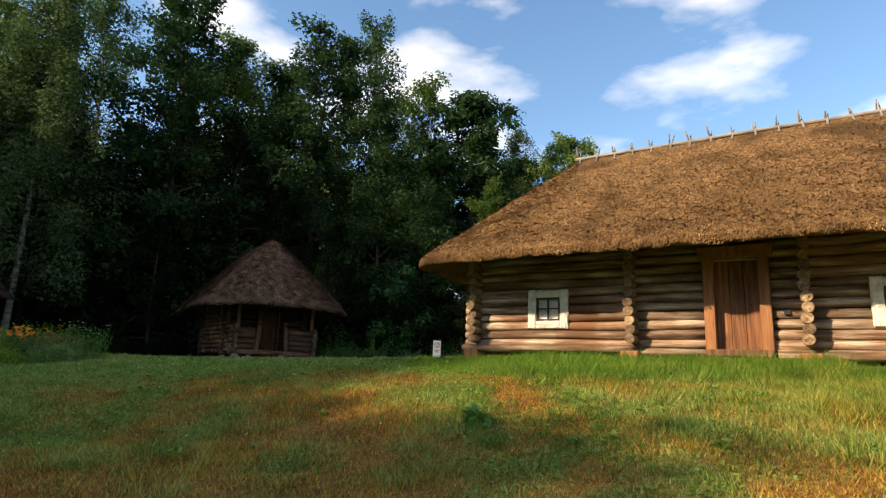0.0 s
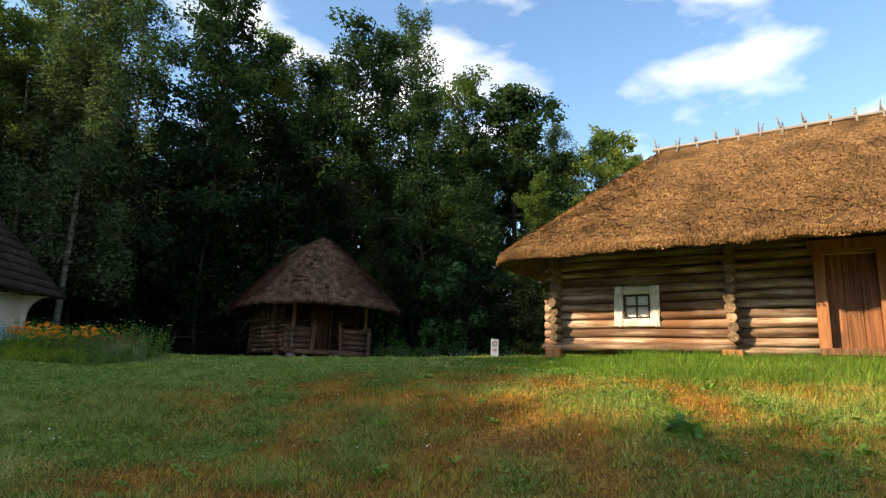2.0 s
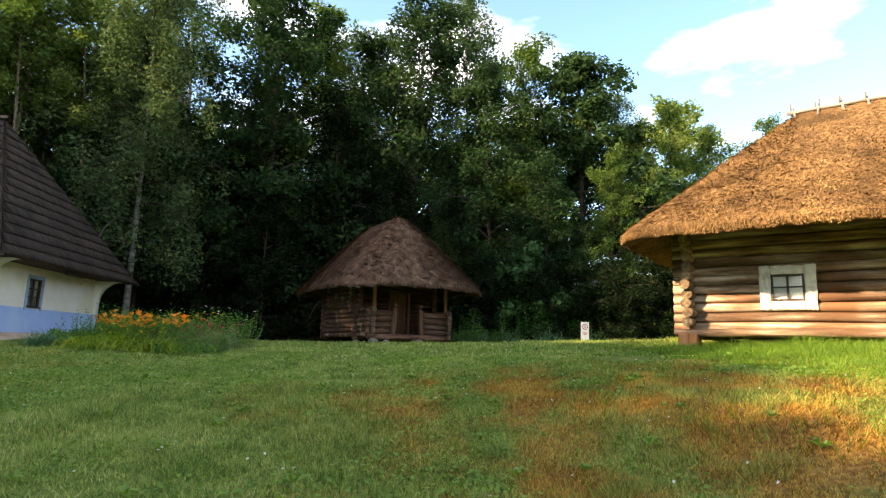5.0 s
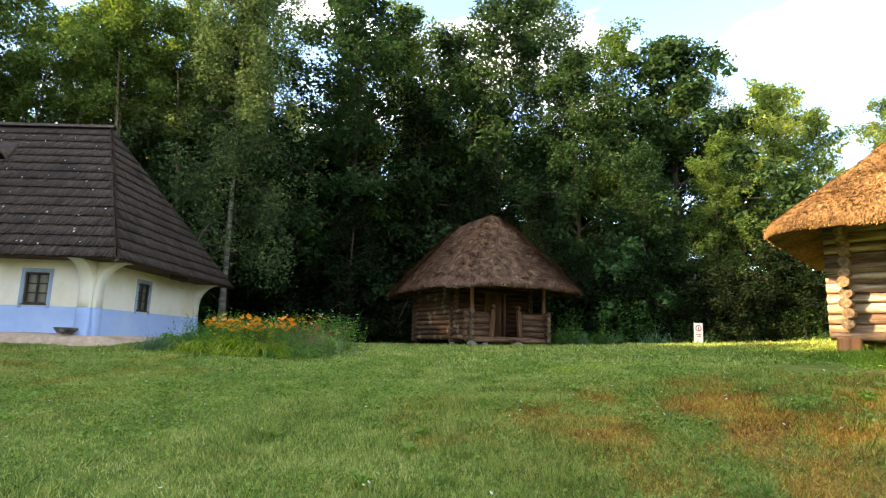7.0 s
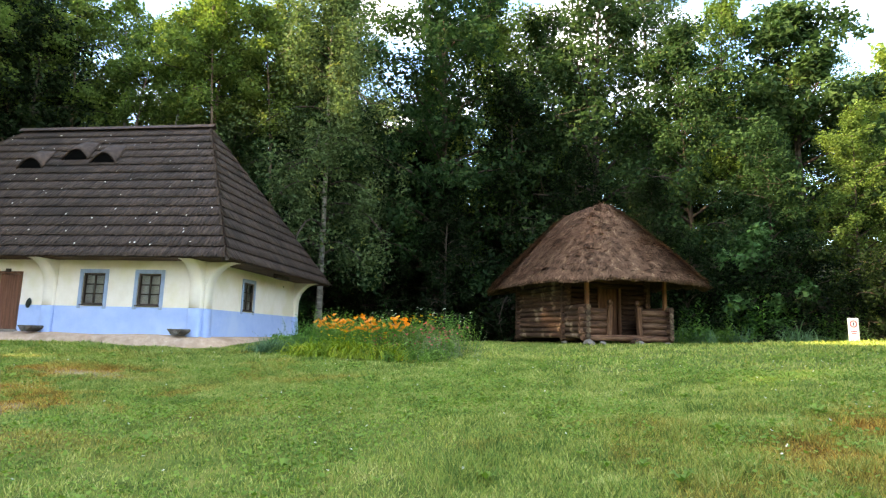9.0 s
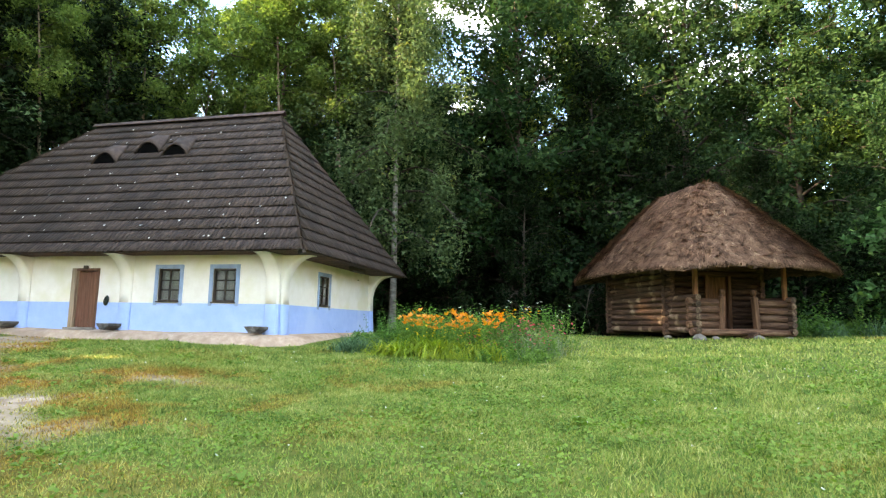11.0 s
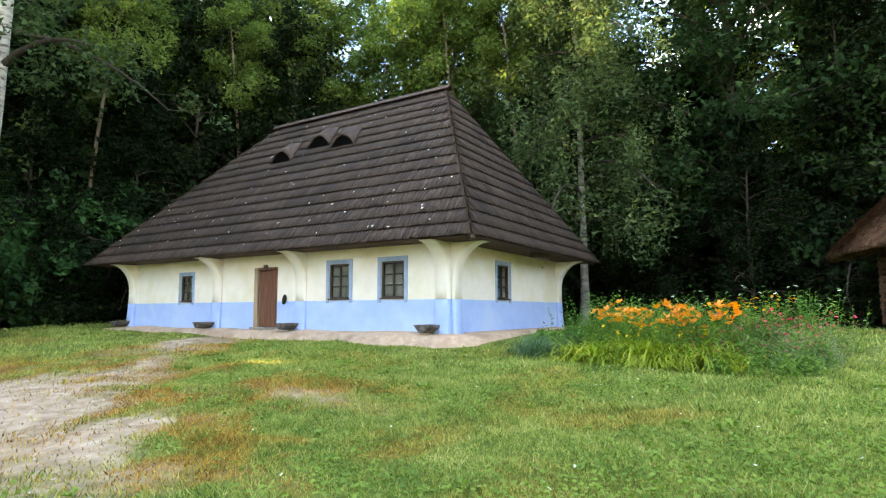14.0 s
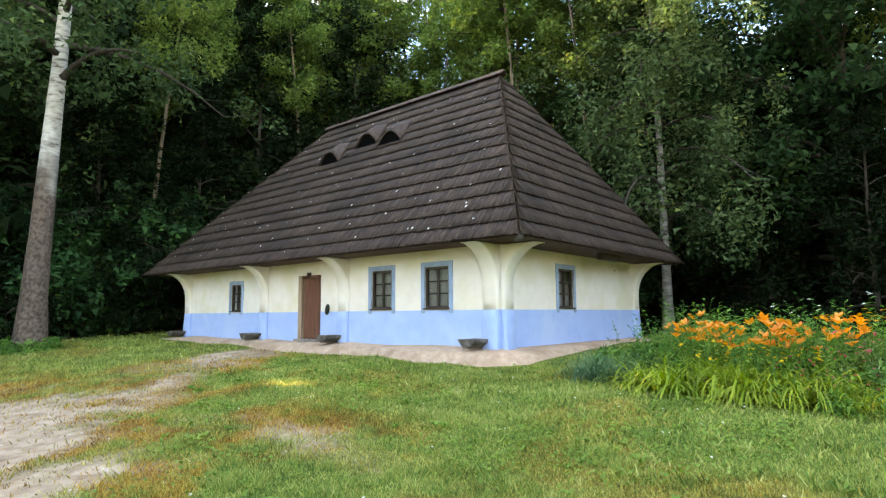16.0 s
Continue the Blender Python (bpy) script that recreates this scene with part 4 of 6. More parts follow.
# ---- long log barn under thatch ----
BZ = 0.80
BARN = thing("log_barn", pose(8.886, 12.937, BZ, 0, 0, -34.47), "long log farmhouse with plastered window patches under a thick straw thatch", "house")
BX0, BX1, BD = -8.0, 12.5, 4.5
ROW = 0.235
ROWS_N = 12
B_CROSS = (-8.0, -3.5, 0.32, 5.2, 9.0, 12.3)
B_WIN = [(-6.15, -5.45), (1.72, 2.42)]
B_DOOR = (-1.78, -0.36)
sd = 100
for k in range(ROWS_N):
    z = 0.30 + ROW * (k + 0.5)
    gaps = []
    if z < 2.45:
        gaps.append(B_DOOR)
    if 0.98 < z < 1.78:
        gaps += [(a - 0.22, b + 0.22) for a, b in B_WIN]
    cuts = [BX0 - 0.42] + [v for g in sorted(gaps) for v in g] + [BX1 + 0.4]
    for a, b in zip(cuts[::2], cuts[1::2]):
        if b - a > 0.1:
            sd += 1
            part("log", log_bm(b - a, ROW * 0.505, sd, "x", (a, 0.12, z)), LOG_BARN, BARN)
    sd += 1
    part("log", log_bm(BX1 - BX0 + 0.8, ROW * 0.53, sd, "x", (BX0 - 0.4, BD - 0.12, z), rings=12), LOG_BARN, BARN)
    for x in B_CROSS:
        sd += 1
        rr = ROW * np.random.default_rng(sd).uniform(0.48, 0.56)
        out = np.random.default_rng(sd + 9).uniform(0.36, 0.46)
        lg = part("cross_log", log_bm(BD + 2 * out, rr, sd, "y", (x + np.random.default_rng(sd + 5).uniform(-0.03, 0.03), -out, z + ROW * 0.5 - 0.02), wobble=0.09), LOG_SIDE, BARN)
        bm = bmesh.new()
        bmesh.ops.create_circle(bm, cap_ends=True, segments=12, radius=rr * 0.93)
        bm.transform(pose(0, 0, 0, 90, 0, 0))
        for v in bm.verts:
            v.co.x += x + np.random.default_rng(sd + 5).uniform(-0.03, 0.03)
            v.co.y = -out - 0.004
            v.co.z += z + ROW * 0.5 - 0.02
        part("end_grain", bm, END_GRAIN, lg, "pale sawn log end")
part("sill_log", log_bm(4.9, 0.10, 90, "x", (-8.35, -0.16, 0.26), flat=1.5), LOG_BARN, BARN, "projecting weathered sill log")
part("sill_log", log_bm(12.4, 0.12, 91, "x", (-0.3, -0.02, 0.20), flat=1.3), LOG_BARN, BARN)
part("sill_log", log_bm(1.7, 0.12, 92, "x", (-3.45, -0.02, 0.20), flat=1.3), LOG_BARN, BARN)
part("sill_log", log_bm(5.0, 0.12, 93, "y", (-8.05, -0.3, 0.24)), LOG_SIDE, BARN)
for x in B_CROSS[:4]:
    part("foot_block", box((0.46, 0.46, 0.5), (x, -0.18, -0.02), bevel=0.03), POST_WOOD, BARN, "squared timber foot block")
    part("foot_block", box((0.46, 0.46, 0.5), (x, BD, -0.02), bevel=0.03), POST_WOOD, BARN)
part("loft_floor", box((BX1 - BX0, BD - 0.3, 0.06), ((BX0 + BX1) / 2, BD / 2, 2.95)), ROOM_SHADE, BARN)
part("inner_floor", box((BX1 - BX0 - 0.4, BD - 0.6, 0.06), ((BX0 + BX1) / 2, BD / 2, 0.25)), ROOM_SHADE, BARN)
# Added dark sheet that backs the windows and the gaps between logs.
part("room_partition", box((BX1 - BX0 - 0.4, 0.08, 2.6), ((BX0 + BX1) / 2, 2.0, 1.6)), ROOM_SHADE, BARN)


def barn_window(x0, x1):
    """A small four-pane casement set in a rough plaster patch."""
    win = thing("window", Matrix(), "", "")
    win.parent = BARN
    z0, z1 = 1.83 - BZ, 2.475 - BZ
    win.matrix_basis = pose((x0 + x1) / 2, -0.02, z0)
    w, h, t, f = x1 - x0, z1 - z0, 0.24, 0.05
    rng = np.random.default_rng(int(x0 * 10) + 100)
    for sz, at in (((t, 0.10, h + 2 * t * 0.9), (-w / 2 - t / 2, 0.04, h / 2)), ((t, 0.10, h + 2 * t * 0.9), (w / 2 + t / 2, 0.04, h / 2)), ((w, 0.10, t * 0.85), (0, 0.04, h + t * 0.42)), ((w, 0.10, t * 0.9), (0, 0.04, -t * 0.45))):
        bm = box(sz, at, bevel=0.025)
        bmesh.ops.subdivide_edges(bm, edges=[e for e in bm.edges if e.calc_length() > 0.15], cuts=4, use_grid_fill=True)
        for v in bm.verts:
            v.co += Vector(rng.uniform(-0.012, 0.012, 3))
        part("plaster_patch", bm, PLASTER, win, "flaking white plaster patch")
    for sz, at in (((f, 0.08, h), (-w / 2 + f / 2, 0.05, h / 2)), ((f, 0.08, h), (w / 2 - f / 2, 0.05, h / 2)), ((w - 2 * f, 0.08, f), (0, 0.05, f / 2)), ((w - 2 * f, 0.08, f), (0, 0.05, h - f / 2))):
        part("frame", box(sz, at, bevel=0.006), FRAME_WOOD, win)
    part("mullion", box((0.045, 0.05, h - 2 * f), (0, 0.05, h / 2), bevel=0.005), FRAME_WOOD, win)
    for sgn in (-1, 1):
        part("glazing_bar", box((w / 2 - f - 0.024, 0.04, 0.035), (sgn * (w / 4 - f / 2 + 0.011), 0.05, h * 0.52), bevel=0.004), FRAME_WOOD, win)
        for zc, ph in ((f + (h * 0.52 - f) / 2, h * 0.52 - f - 0.03), (h * 0.52 + (h * 0.48 - f) / 2, h * 0.48 - f - 0.03)):
            g = part("pane", box((w / 2 - f - 0.02, 0.006, ph + 0.02), (sgn * (w / 4 - f / 2 + 0.011), 0.06, zc), bevel=0), GLASS, win)
            g.visible_shadow = False
    part("curtain", box((w - 0.08, 0.01, h - 0.06), (0, 0.13, h / 2), bevel=0), CURTAIN, win, "pale curtain behind the panes")


for a, b in B_WIN:
    barn_window(a, b)
# door between heavy posts
door = thing("door", Matrix(), "", "")
door.parent = BARN
door.matrix_basis = pose(0, 0, 0.2)
part("door_post", box((0.24, 0.30, 2.3), (B_DOOR[0] + 0.12, 0.02, 1.15), bevel=0.015), POST_WOOD, door, "orange-brown squared door post")
part("door_post", box((0.24, 0.30, 2.3), (B_DOOR[1] - 0.12, 0.02, 1.15), bevel=0.015), POST_WOOD, door, "orange-brown squared door post")
part("lintel", box((B_DOOR[1] - B_DOOR[0] + 0.2, 0.30, 0.26), ((B_DOOR[0] + B_DOOR[1]) / 2, 0.02, 2.43), bevel=0.015), POST_WOOD, door)
pw = (B_DOOR[1] - B_DOOR[0] - 0.48) / 3
for k in range(3):
    part("plank", box((pw - 0.008, 0.05, 2.2), (B_DOOR[0] + 0.24 + pw * (k + 0.5), 0.16, 1.16), bevel=0.008), PLANK_BROWN, door)
part("threshold", box((B_DOOR[1] - B_DOOR[0], 0.34, 0.16), ((B_DOOR[0] + B_DOOR[1]) / 2, 0.0, 0.02), bevel=0.015), POST_DARK, door)
bm = bmesh.new()
bmesh.ops.create_cone(bm, cap_ends=True, segments=10, radius1=0.02, radius2=0.016, depth=0.10)
bm.transform(pose(B_DOOR[1] - 0.42, 0.10, 1.15, 90, 0, 0))
part("door_knob", bm, IRON, door)
# Solid block; its black paints the shade of a slot.
part("wall_slot", box((0.14, 0.06, 0.11), (-0.06, -0.005, 1.15), bevel=0.01), BLACK, BARN, "black block standing in for a dark slot in the log wall")

RIDGE = 7.26
thatched_roof(BARN, (-9.4, 14.2, -1.9, 6.3), (-5.5, 10.2, 2.2, 2.2), 3.24 - BZ, RIDGE - BZ - 0.04, 0.27, 1.1, 130000, THATCH, STRAW, 0.02, 21, wall_in=2.1, ragged=0.07)
# ridge pole and the crossed sticks that ride it
part("ridge_pole", log_bm(16.2, 0.055, 60, "x", (-5.75, 2.2, RIDGE - BZ)), GREY_WOOD, BARN, "weathered ridge pole")
for k in range(29):
    x = -5.6 + 0.56 * k
    rr = np.random.default_rng(400 + k)
    rider = thing("ridge_rider", Matrix(), "", "")
    rider.parent = BARN
    rider.matrix_basis = pose(x, 2.2, RIDGE - 0.07 - BZ, 0, float(rr.uniform(-9, 9)), float(rr.uniform(-12, 12)))
    for sgn in (-1, 1):
        ln = float(rr.uniform(0.50, 0.68))
        bm = log_bm(ln, 0.033, 500 + k, "x", sides=7, rings=4, wobble=0.2)
        for v in bm.verts:
            s = v.co.x / ln
            v.co.y, v.co.z = v.co.y * (1.25 - 0.75 * s), v.co.z * (1.25 - 0.75 * s)
        bm.transform(pose(0.03 * sgn, -sgn * 0.16, -0.18) @ pose(0, 0, 0, 0, -62, 90 * sgn))
        part("stick", bm, GREY_WOOD, rider)

# ---- small log granary with a porch, under a hipped thatch ----
GZ0 = 0.62
GRAN = thing("log_granary", pose(-7.12, 25.01, GZ0, 0, 0, 33), "small dark log granary with a railed porch under a hipped thatch", "granary")
GW, GD, GP, GR = 3.45, 5.0, 1.25, 0.20
sd = 2000
for k in range(13):
    z = 0.06 + GR * (k + 0.5)
    for y in (GP, GD):
        if y == GP and z < 2.0:
            spans = [(-0.2, 1.3), (2.3, GW + 0.2)]
        else:
            spans = [(-0.22, GW + 0.22)]
        for a, b in spans:
            sd += 1
            part("log", log_bm(b - a, GR * 0.505, sd, "x", (a, y, z)), LOG_DARK, GRAN)
    for x in (0.0, GW):
        sd += 1
        y0 = -0.26 if k < 6 else (GP - 0.24)
        lg = part("side_log", log_bm(GD + 0.25 - y0, GR * 0.505, sd, "y", (x, y0, z + GR * 0.45)), LOG_FLECKED_SIDE, GRAN)
        if k < 6:
            bm = bmesh.new()
            bmesh.ops.create_circle(bm, cap_ends=True, segments=12, radius=GR * 0.48)
            bm.transform(pose(x, y0 - 0.02, z + GR * 0.45, 90, 0, 0))
            part("end_grain", bm, END_DARK, lg, "weathered log end")
# porch parapets of short logs, posts, and the deck
for k in range(4):
    z = 0.42 + 0.235 * k
    for a, b in ((-0.22, 0.86), (2.30, GW + 0.22)):
        sd += 1
        part("rail_log", log_bm(b - a, 0.118, sd, "x", (a, -0.02, z), flat=0.7), LOG_PORCH, GRAN)
for x, tilt in ((0.92, 4), (2.24, -4)):
    ps = thing("porch_post", Matrix(), "", "")
    ps.parent = GRAN
    ps.matrix_basis = pose(x, -0.06, 0.20, 0, tilt, 0)
    part("shaft", box((0.17, 0.17, 1.12), (0, 0, 0.56), bevel=0.025), POST_DARK, ps)
    part("neck", box((0.10, 0.10, 0.07), (0, 0, 1.14), bevel=0.015), POST_DARK, ps)
    bm = bmesh.new()
    bmesh.ops.create_uvsphere(bm, u_segments=12, v_segments=8, radius=0.105)
    bm.transform(pose(0, 0, 1.25))
    part("finial", bm, POST_DARK, ps, "rounded carved finial", True)
for x in (0.12, GW - 0.06):
    part("roof_post", box((0.13, 0.13, 1.25), (x, 0.02, 1.82), bevel=0.02), PLANK_BROWN, GRAN, "orange-brown porch roof post")
part("top_plate", box((GW + 0.5, 0.18, 0.16), (GW / 2, 0.02, 2.48), bevel=0.02), LOG_DARK, GRAN)
part("deck_beam", log_bm(GW + 0.3, 0.11, 2500, "x", (-0.15, -0.08, 0.20)), LOG_PORCH, GRAN)
for k in range(6):
    part("deck_board", box((GW - 0.2, 0.19, 0.05), (GW / 2, 0.12 + 0.2 * k, 0.23), bevel=0.008), LOG_DARK, GRAN)
part("step_log", log_bm(0.9, 0.14, 2501, "y", (1.9, -0.42, 0.08)), LOG_FLECKED_SIDE, GRAN, "log step end")
part("door_frame", box((0.12, 0.16, 1.85), (1.36, GP - 0.06, 1.16), bevel=0.01), POST_DARK, GRAN)
part("door_frame", box((0.12, 0.16, 1.85), (2.24, GP - 0.06, 1.16), bevel=0.01), POST_DARK, GRAN)
for k in range(3):
    part("door_plank", box((0.245, 0.05, 1.8), (1.555 + 0.25 * k, GP + 0.0, 1.14), bevel=0.008), POST_DARK, GRAN)
part("inner_floor", box((GW - 0.2, GD - GP, 0.06), (GW / 2, (GD + GP) / 2, 0.22)), ROOM_SHADE, GRAN)
part("attic_floor", box((GW + 0.1, GD + 0.1, 0.06), (GW / 2, GD / 2, 2.62)), ROOM_SHADE, GRAN)
for i, (x, y, s) in enumerate(((0.05, -0.22, 0.20), (1.95, -0.44, 0.18), (3.42, -0.05, 0.16), (-0.05, 1.3, 0.12), (0.6, -0.2, 0.12))):
    bm = bmesh.new()
    bmesh.ops.create_icosphere(bm, subdivisions=2, radius=s)
    for v in bm.verts:
        v.co = v.co * (1 + 0.25 * noise.noise(v.co * 5 + Vector((i * 3.1, 0, 0))))
        v.co.z *= 0.75
    bm.transform(pose(x, y, 0.0))
    part("foot_stone", bm, STONE, GRAN)
thatched_roof(GRAN, (-1.15, 4.6, -1.35, 6.4), (1.66, 1.78, 1.35, 3.8), 2.74 - GZ0, 6.16 - GZ0, 0.22, 0.75, 75000, THATCH_OLD, STRAW_OLD, 0.05, 31, wall_in=1.1, ragged=0.08, corner=0.24, crest=0.16, strand=2.0)

# ---- trees ----
def tube(points, radii, sides, rng, rough=0.05):
    """Vertices and faces of a bent, tapering round stem."""
    pts = np.array(points, float)
    n = len(pts)
    ring = np.linspace(0, 2 * np.pi, sides, endpoint=False)
    V = []
    for i in range(n):
        d = pts[min(i + 1, n - 1)] - pts[max(i - 1, 0)]
        d /= np.linalg.norm(d) + 1e-9
        a = np.cross(d, (0.0, 1.0, 0.1))
        a /= np.linalg.norm(a) + 1e-9
        b = np.cross(d, a)
        r = radii[i] * (1 + rng.uniform(-rough, rough, sides))
        V.append(pts[i] + (np.cos(ring) * r)[:, None] * a + (np.sin(ring) * r)[:, None] * b)
    ids = np.arange(n * sides).reshape(n, sides)
    nx = np.roll(ids, -1, axis=1)
    F = np.stack([ids[:-1], nx[:-1], nx[1:], ids[1:]], -1).reshape(-1, 4)
    return np.concatenate(V), F


def tree_meshes(seed, tall, spread, bare, leaves, leaf, limbs, trunk_r, droop=0.0, bark=None, foliage=None, clump=1.0, lean=0.4, shape=0.55):
    """Trunk with limbs, and a crown of many small leaves in clumps along the twigs."""
    rng = np.random.default_rng(seed)
    bend = rng.uniform(-1, 1, 2) * lean
    ts = np.linspace(0, 1, 12)
    trunk = np.column_stack([bend[0] * ts ** 2 + 0.12 * np.sin(ts * 5 + seed), bend[1] * ts ** 2 + 0.12 * np.sin(ts * 4 + 2 * seed), ts * tall * 0.96 - 0.15])
    rad = trunk_r * (1 - 0.93 * ts) + 0.35 * trunk_r * np.exp(-ts * 30)
    V, F = [], []
    off = 0

    def add(v, f):
        nonlocal off
        V.append(v)
        F.append(f + off)
        off += len(v)
    stem = tube(trunk, rad, 9, rng)
    centers, sizes = [], []
    for i in range(limbs):
        s = bare + (0.97 - bare) * ((i + rng.uniform(0, 0.8)) / limbs)
        k = s * 11
        j = int(min(k, 10))
        p0 = trunk[j] + (trunk[j + 1] - trunk[j]) * (k - j)
        rel = (s - bare) / (1 - bare)
        prof = math.sin(math.pi * min(1, (rel * (1 - 0.12) + 0.12)) ** shape) ** 0.8
        ln = spread * (0.30 + 0.85 * prof) * rng.uniform(0.65, 1.15)
        az = i * 2.4 + rng.uniform(-0.5, 0.5)
        el = rng.uniform(0.15, 0.75) + 0.5 * rel
        d = np.array((math.cos(az) * math.cos(el), math.sin(az) * math.cos(el), math.sin(el)))
        q = np.linspace(0, 1, 6)[:, None]
        side_ = np.cross(d, (0, 0, 1.0)) * rng.uniform(-0.2, 0.2)
        pts = p0 + d * q * ln + np.array((0, 0, -1.0)) * (q ** 2) * ln * (0.18 + droop) + side_ * q ** 2 * ln
        r0 = max(0.025, trunk_r * (1 - s) * 0.55)
        add(*tube(pts, r0 * (1 - 0.85 * q[:, 0]) + 0.008, 5, rng))
        for w in (0.45, 0.68, 0.86, 1.0):
            c = p0 + d * w * ln + np.array((0, 0, -1.0)) * w ** 2 * ln * (0.18 + droop) + side_ * w ** 2 * ln
            m = 2 if w < 1 else 1
            for _ in range(m):
                o = rng.normal(0, 1, 3) * (0.16, 0.16, 0.10) * ln * (0.4 + 0.8 * w)
                centers.append(c + o)
                sizes.append(clump * (0.45 + 0.35 * rng.uniform()) * (0.7 + 0.1 * ln))
                if w > 0.5:
                    mid = c + o * 0.5
                    add(*tube(np.array([c, c + o]), np.array([0.016, 0.006]), 3, rng))
    wood = (np.concatenate(V), np.concatenate(F))
    C, S = np.array(centers), np.array(sizes)
    pick = rng.choice(len(C), leaves, p=S ** 2 / (S ** 2).sum())
    dirn = rng.normal(0, 1, (leaves, 3))
    dirn /= np.linalg.norm(dirn, axis=1)[:, None]
    rr = rng.uniform(0.15, 1, leaves) ** 0.55
    pos = C[pick] + dirn * (rr * S[pick])[:, None] * np.array((1.0, 1.0, 0.62 + droop))
    if droop:
        pos[:, 2] -= rng.uniform(0, 1, leaves) ** 2 * droop * 2.2
    size = leaf * rng.uniform(0.6, 1.25, leaves)[:, None]
    nrm = rng.normal(0, 0.6, (leaves, 3)) + np.array((0, 0, 0.75)) + dirn * 0.5
    nrm /= np.linalg.norm(nrm, axis=1)[:, None]
    ax = np.cross(nrm, rng.normal(0, 1, (leaves, 3)))
    ax /= np.linalg.norm(ax, axis=1)[:, None]
    bx = np.cross(nrm, ax)
    leaf_tri = np.stack([pos - ax * size * 0.5 - bx * size * 0.42, pos - ax * size * 0.35 + bx * size * 0.46, pos + ax * size * 0.8 - nrm * size * 0.12], 1).reshape(-1, 3)
    wm = mesh_np("trunk", stem[0], stem[1], bark, True)
    bm_ = mesh_np("branchwork", wood[0], wood[1], BARK, True)
    lm = mesh_np("crown", leaf_tri, np.arange(len(leaf_tri)).reshape(-1, 3), foliage)
    return wm, lm, bm_


def tree(name, meshes, x, y, scale, turn, label, category="tree", group="", sink=0.1):
    t = thing(name, pose(x, y, on_ground(x, y) - sink, 0, 0, turn) @ Matrix.Scale(scale, 4), label, category, group)
    part("trunk", meshes[0], None, t)
    part("crown", meshes[1], None, t)
    part("branchwork", meshes[2], None, t)
    return t


KINDS = {
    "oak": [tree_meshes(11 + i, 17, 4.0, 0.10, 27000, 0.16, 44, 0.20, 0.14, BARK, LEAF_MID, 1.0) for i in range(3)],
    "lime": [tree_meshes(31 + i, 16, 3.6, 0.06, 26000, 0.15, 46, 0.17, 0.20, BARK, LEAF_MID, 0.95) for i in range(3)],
    "light": [tree_meshes(51 + i, 15, 3.0, 0.12, 20000, 0.13, 38, 0.12, 0.16, BARK, LEAF_SUNLIT, 0.85) for i in range(2)],
    "birch": [tree_meshes(71 + i, 19, 3.3, 0.14, 24000, 0.125, 42, 0.15, 0.45, BIRCH, LEAF_BIRCH, 0.8) for i in range(2)],
    "tall_birch": [tree_meshes(75, 19, 3.3, 0.20, 36000, 0.13, 48, 0.15, 0.55, BIRCH, LEAF_BIRCH, 0.85, lean=0.2)],
    # The high crowns get the paled leaves to look lit by the sun.
    "pole": [tree_meshes(141 + i, 20, 2.4, 0.58, 9000, 0.15, 20, 0.15, 0.2, (BIRCH, TRUNK_BARK, TRUNK_BARK)[i], LEAF_SUNLIT, 0.9, lean=1.2) for i in range(3)],
    "bush": [tree_meshes(91 + i, 4.6, 2.2, 0.04, 7500, 0.125, 24, 0.05, 0.12, BARK, LEAF_BUSH_SHADED, 0.85, shape=0.75) for i in range(2)],
    "shrub": [tree_meshes(161 + i, 6.0, 2.6, 0.10, 5200, 0.24, 22, 0.05, 0.22, BARK, LEAF_SHRUB, 0.75, shape=0.7) for i in range(2)],
    "maple": [tree_meshes(95, 15, 4.2, 0.2, 20000, 0.22, 36, 0.22, 0.08, BARK, LEAF_MID, 1.1)],
    "fir": [tree_meshes(99, 15, 3.8, 0.03, 17000, 0.18, 46, 0.16, 0.32, BARK, LEAF_SHADED, 0.9, shape=0.45)],
    "far": [tree_meshes(111 + i, 17, 4.6, 0.05, 8500, 0.36, 30, 0.20, 0.15, BARK, LEAF_SHADED, 1.3) for i in range(2)],
    "far_sunlit": [tree_meshes(121 + i, 17, 4.2, 0.05, 12000, 0.28, 34, 0.18, 0.18, BARK, LEAF_SUNLIT, 1.1) for i in range(2)],
}
LABELS = {
    "oak": ("broadleaf_tree", "tall dark green broadleaf tree at the wood's edge"),
    "lime": ("broadleaf_tree", "dense mid-green broadleaf tree in the wood"),
    "light": ("young_tree", "slender light green tree in the wood, paled further for sunlight"),
    "birch": ("birch_tree", "grey-barked birch with drooping leafy twigs"),
    "tall_birch": ("birch_tree", "tall slender dark-stemmed birch behind the house corner"),
    "bush": ("bush", "dense leafy green bush at the wood's edge"),
    "maple": ("maple_tree", "maple tree with a broad dark crown"),
    "pole": ("forest_tree", "tall bare-stemmed tree with a high crown"),
    "shrub": ("maple_shrub", "large-leaved green shrub in the shade of the wood"),
    "far_sunlit": ("broadleaf_tree", "tree deep in the wood, sunlight put into its yellow-green leaves"),
    "far": ("broadleaf_tree", "tall broadleaf tree of the wood, leaves darkened for shade"),
    "fir": ("shade_tree", "tree with low hanging boughs, leaves darkened for shade"),
}
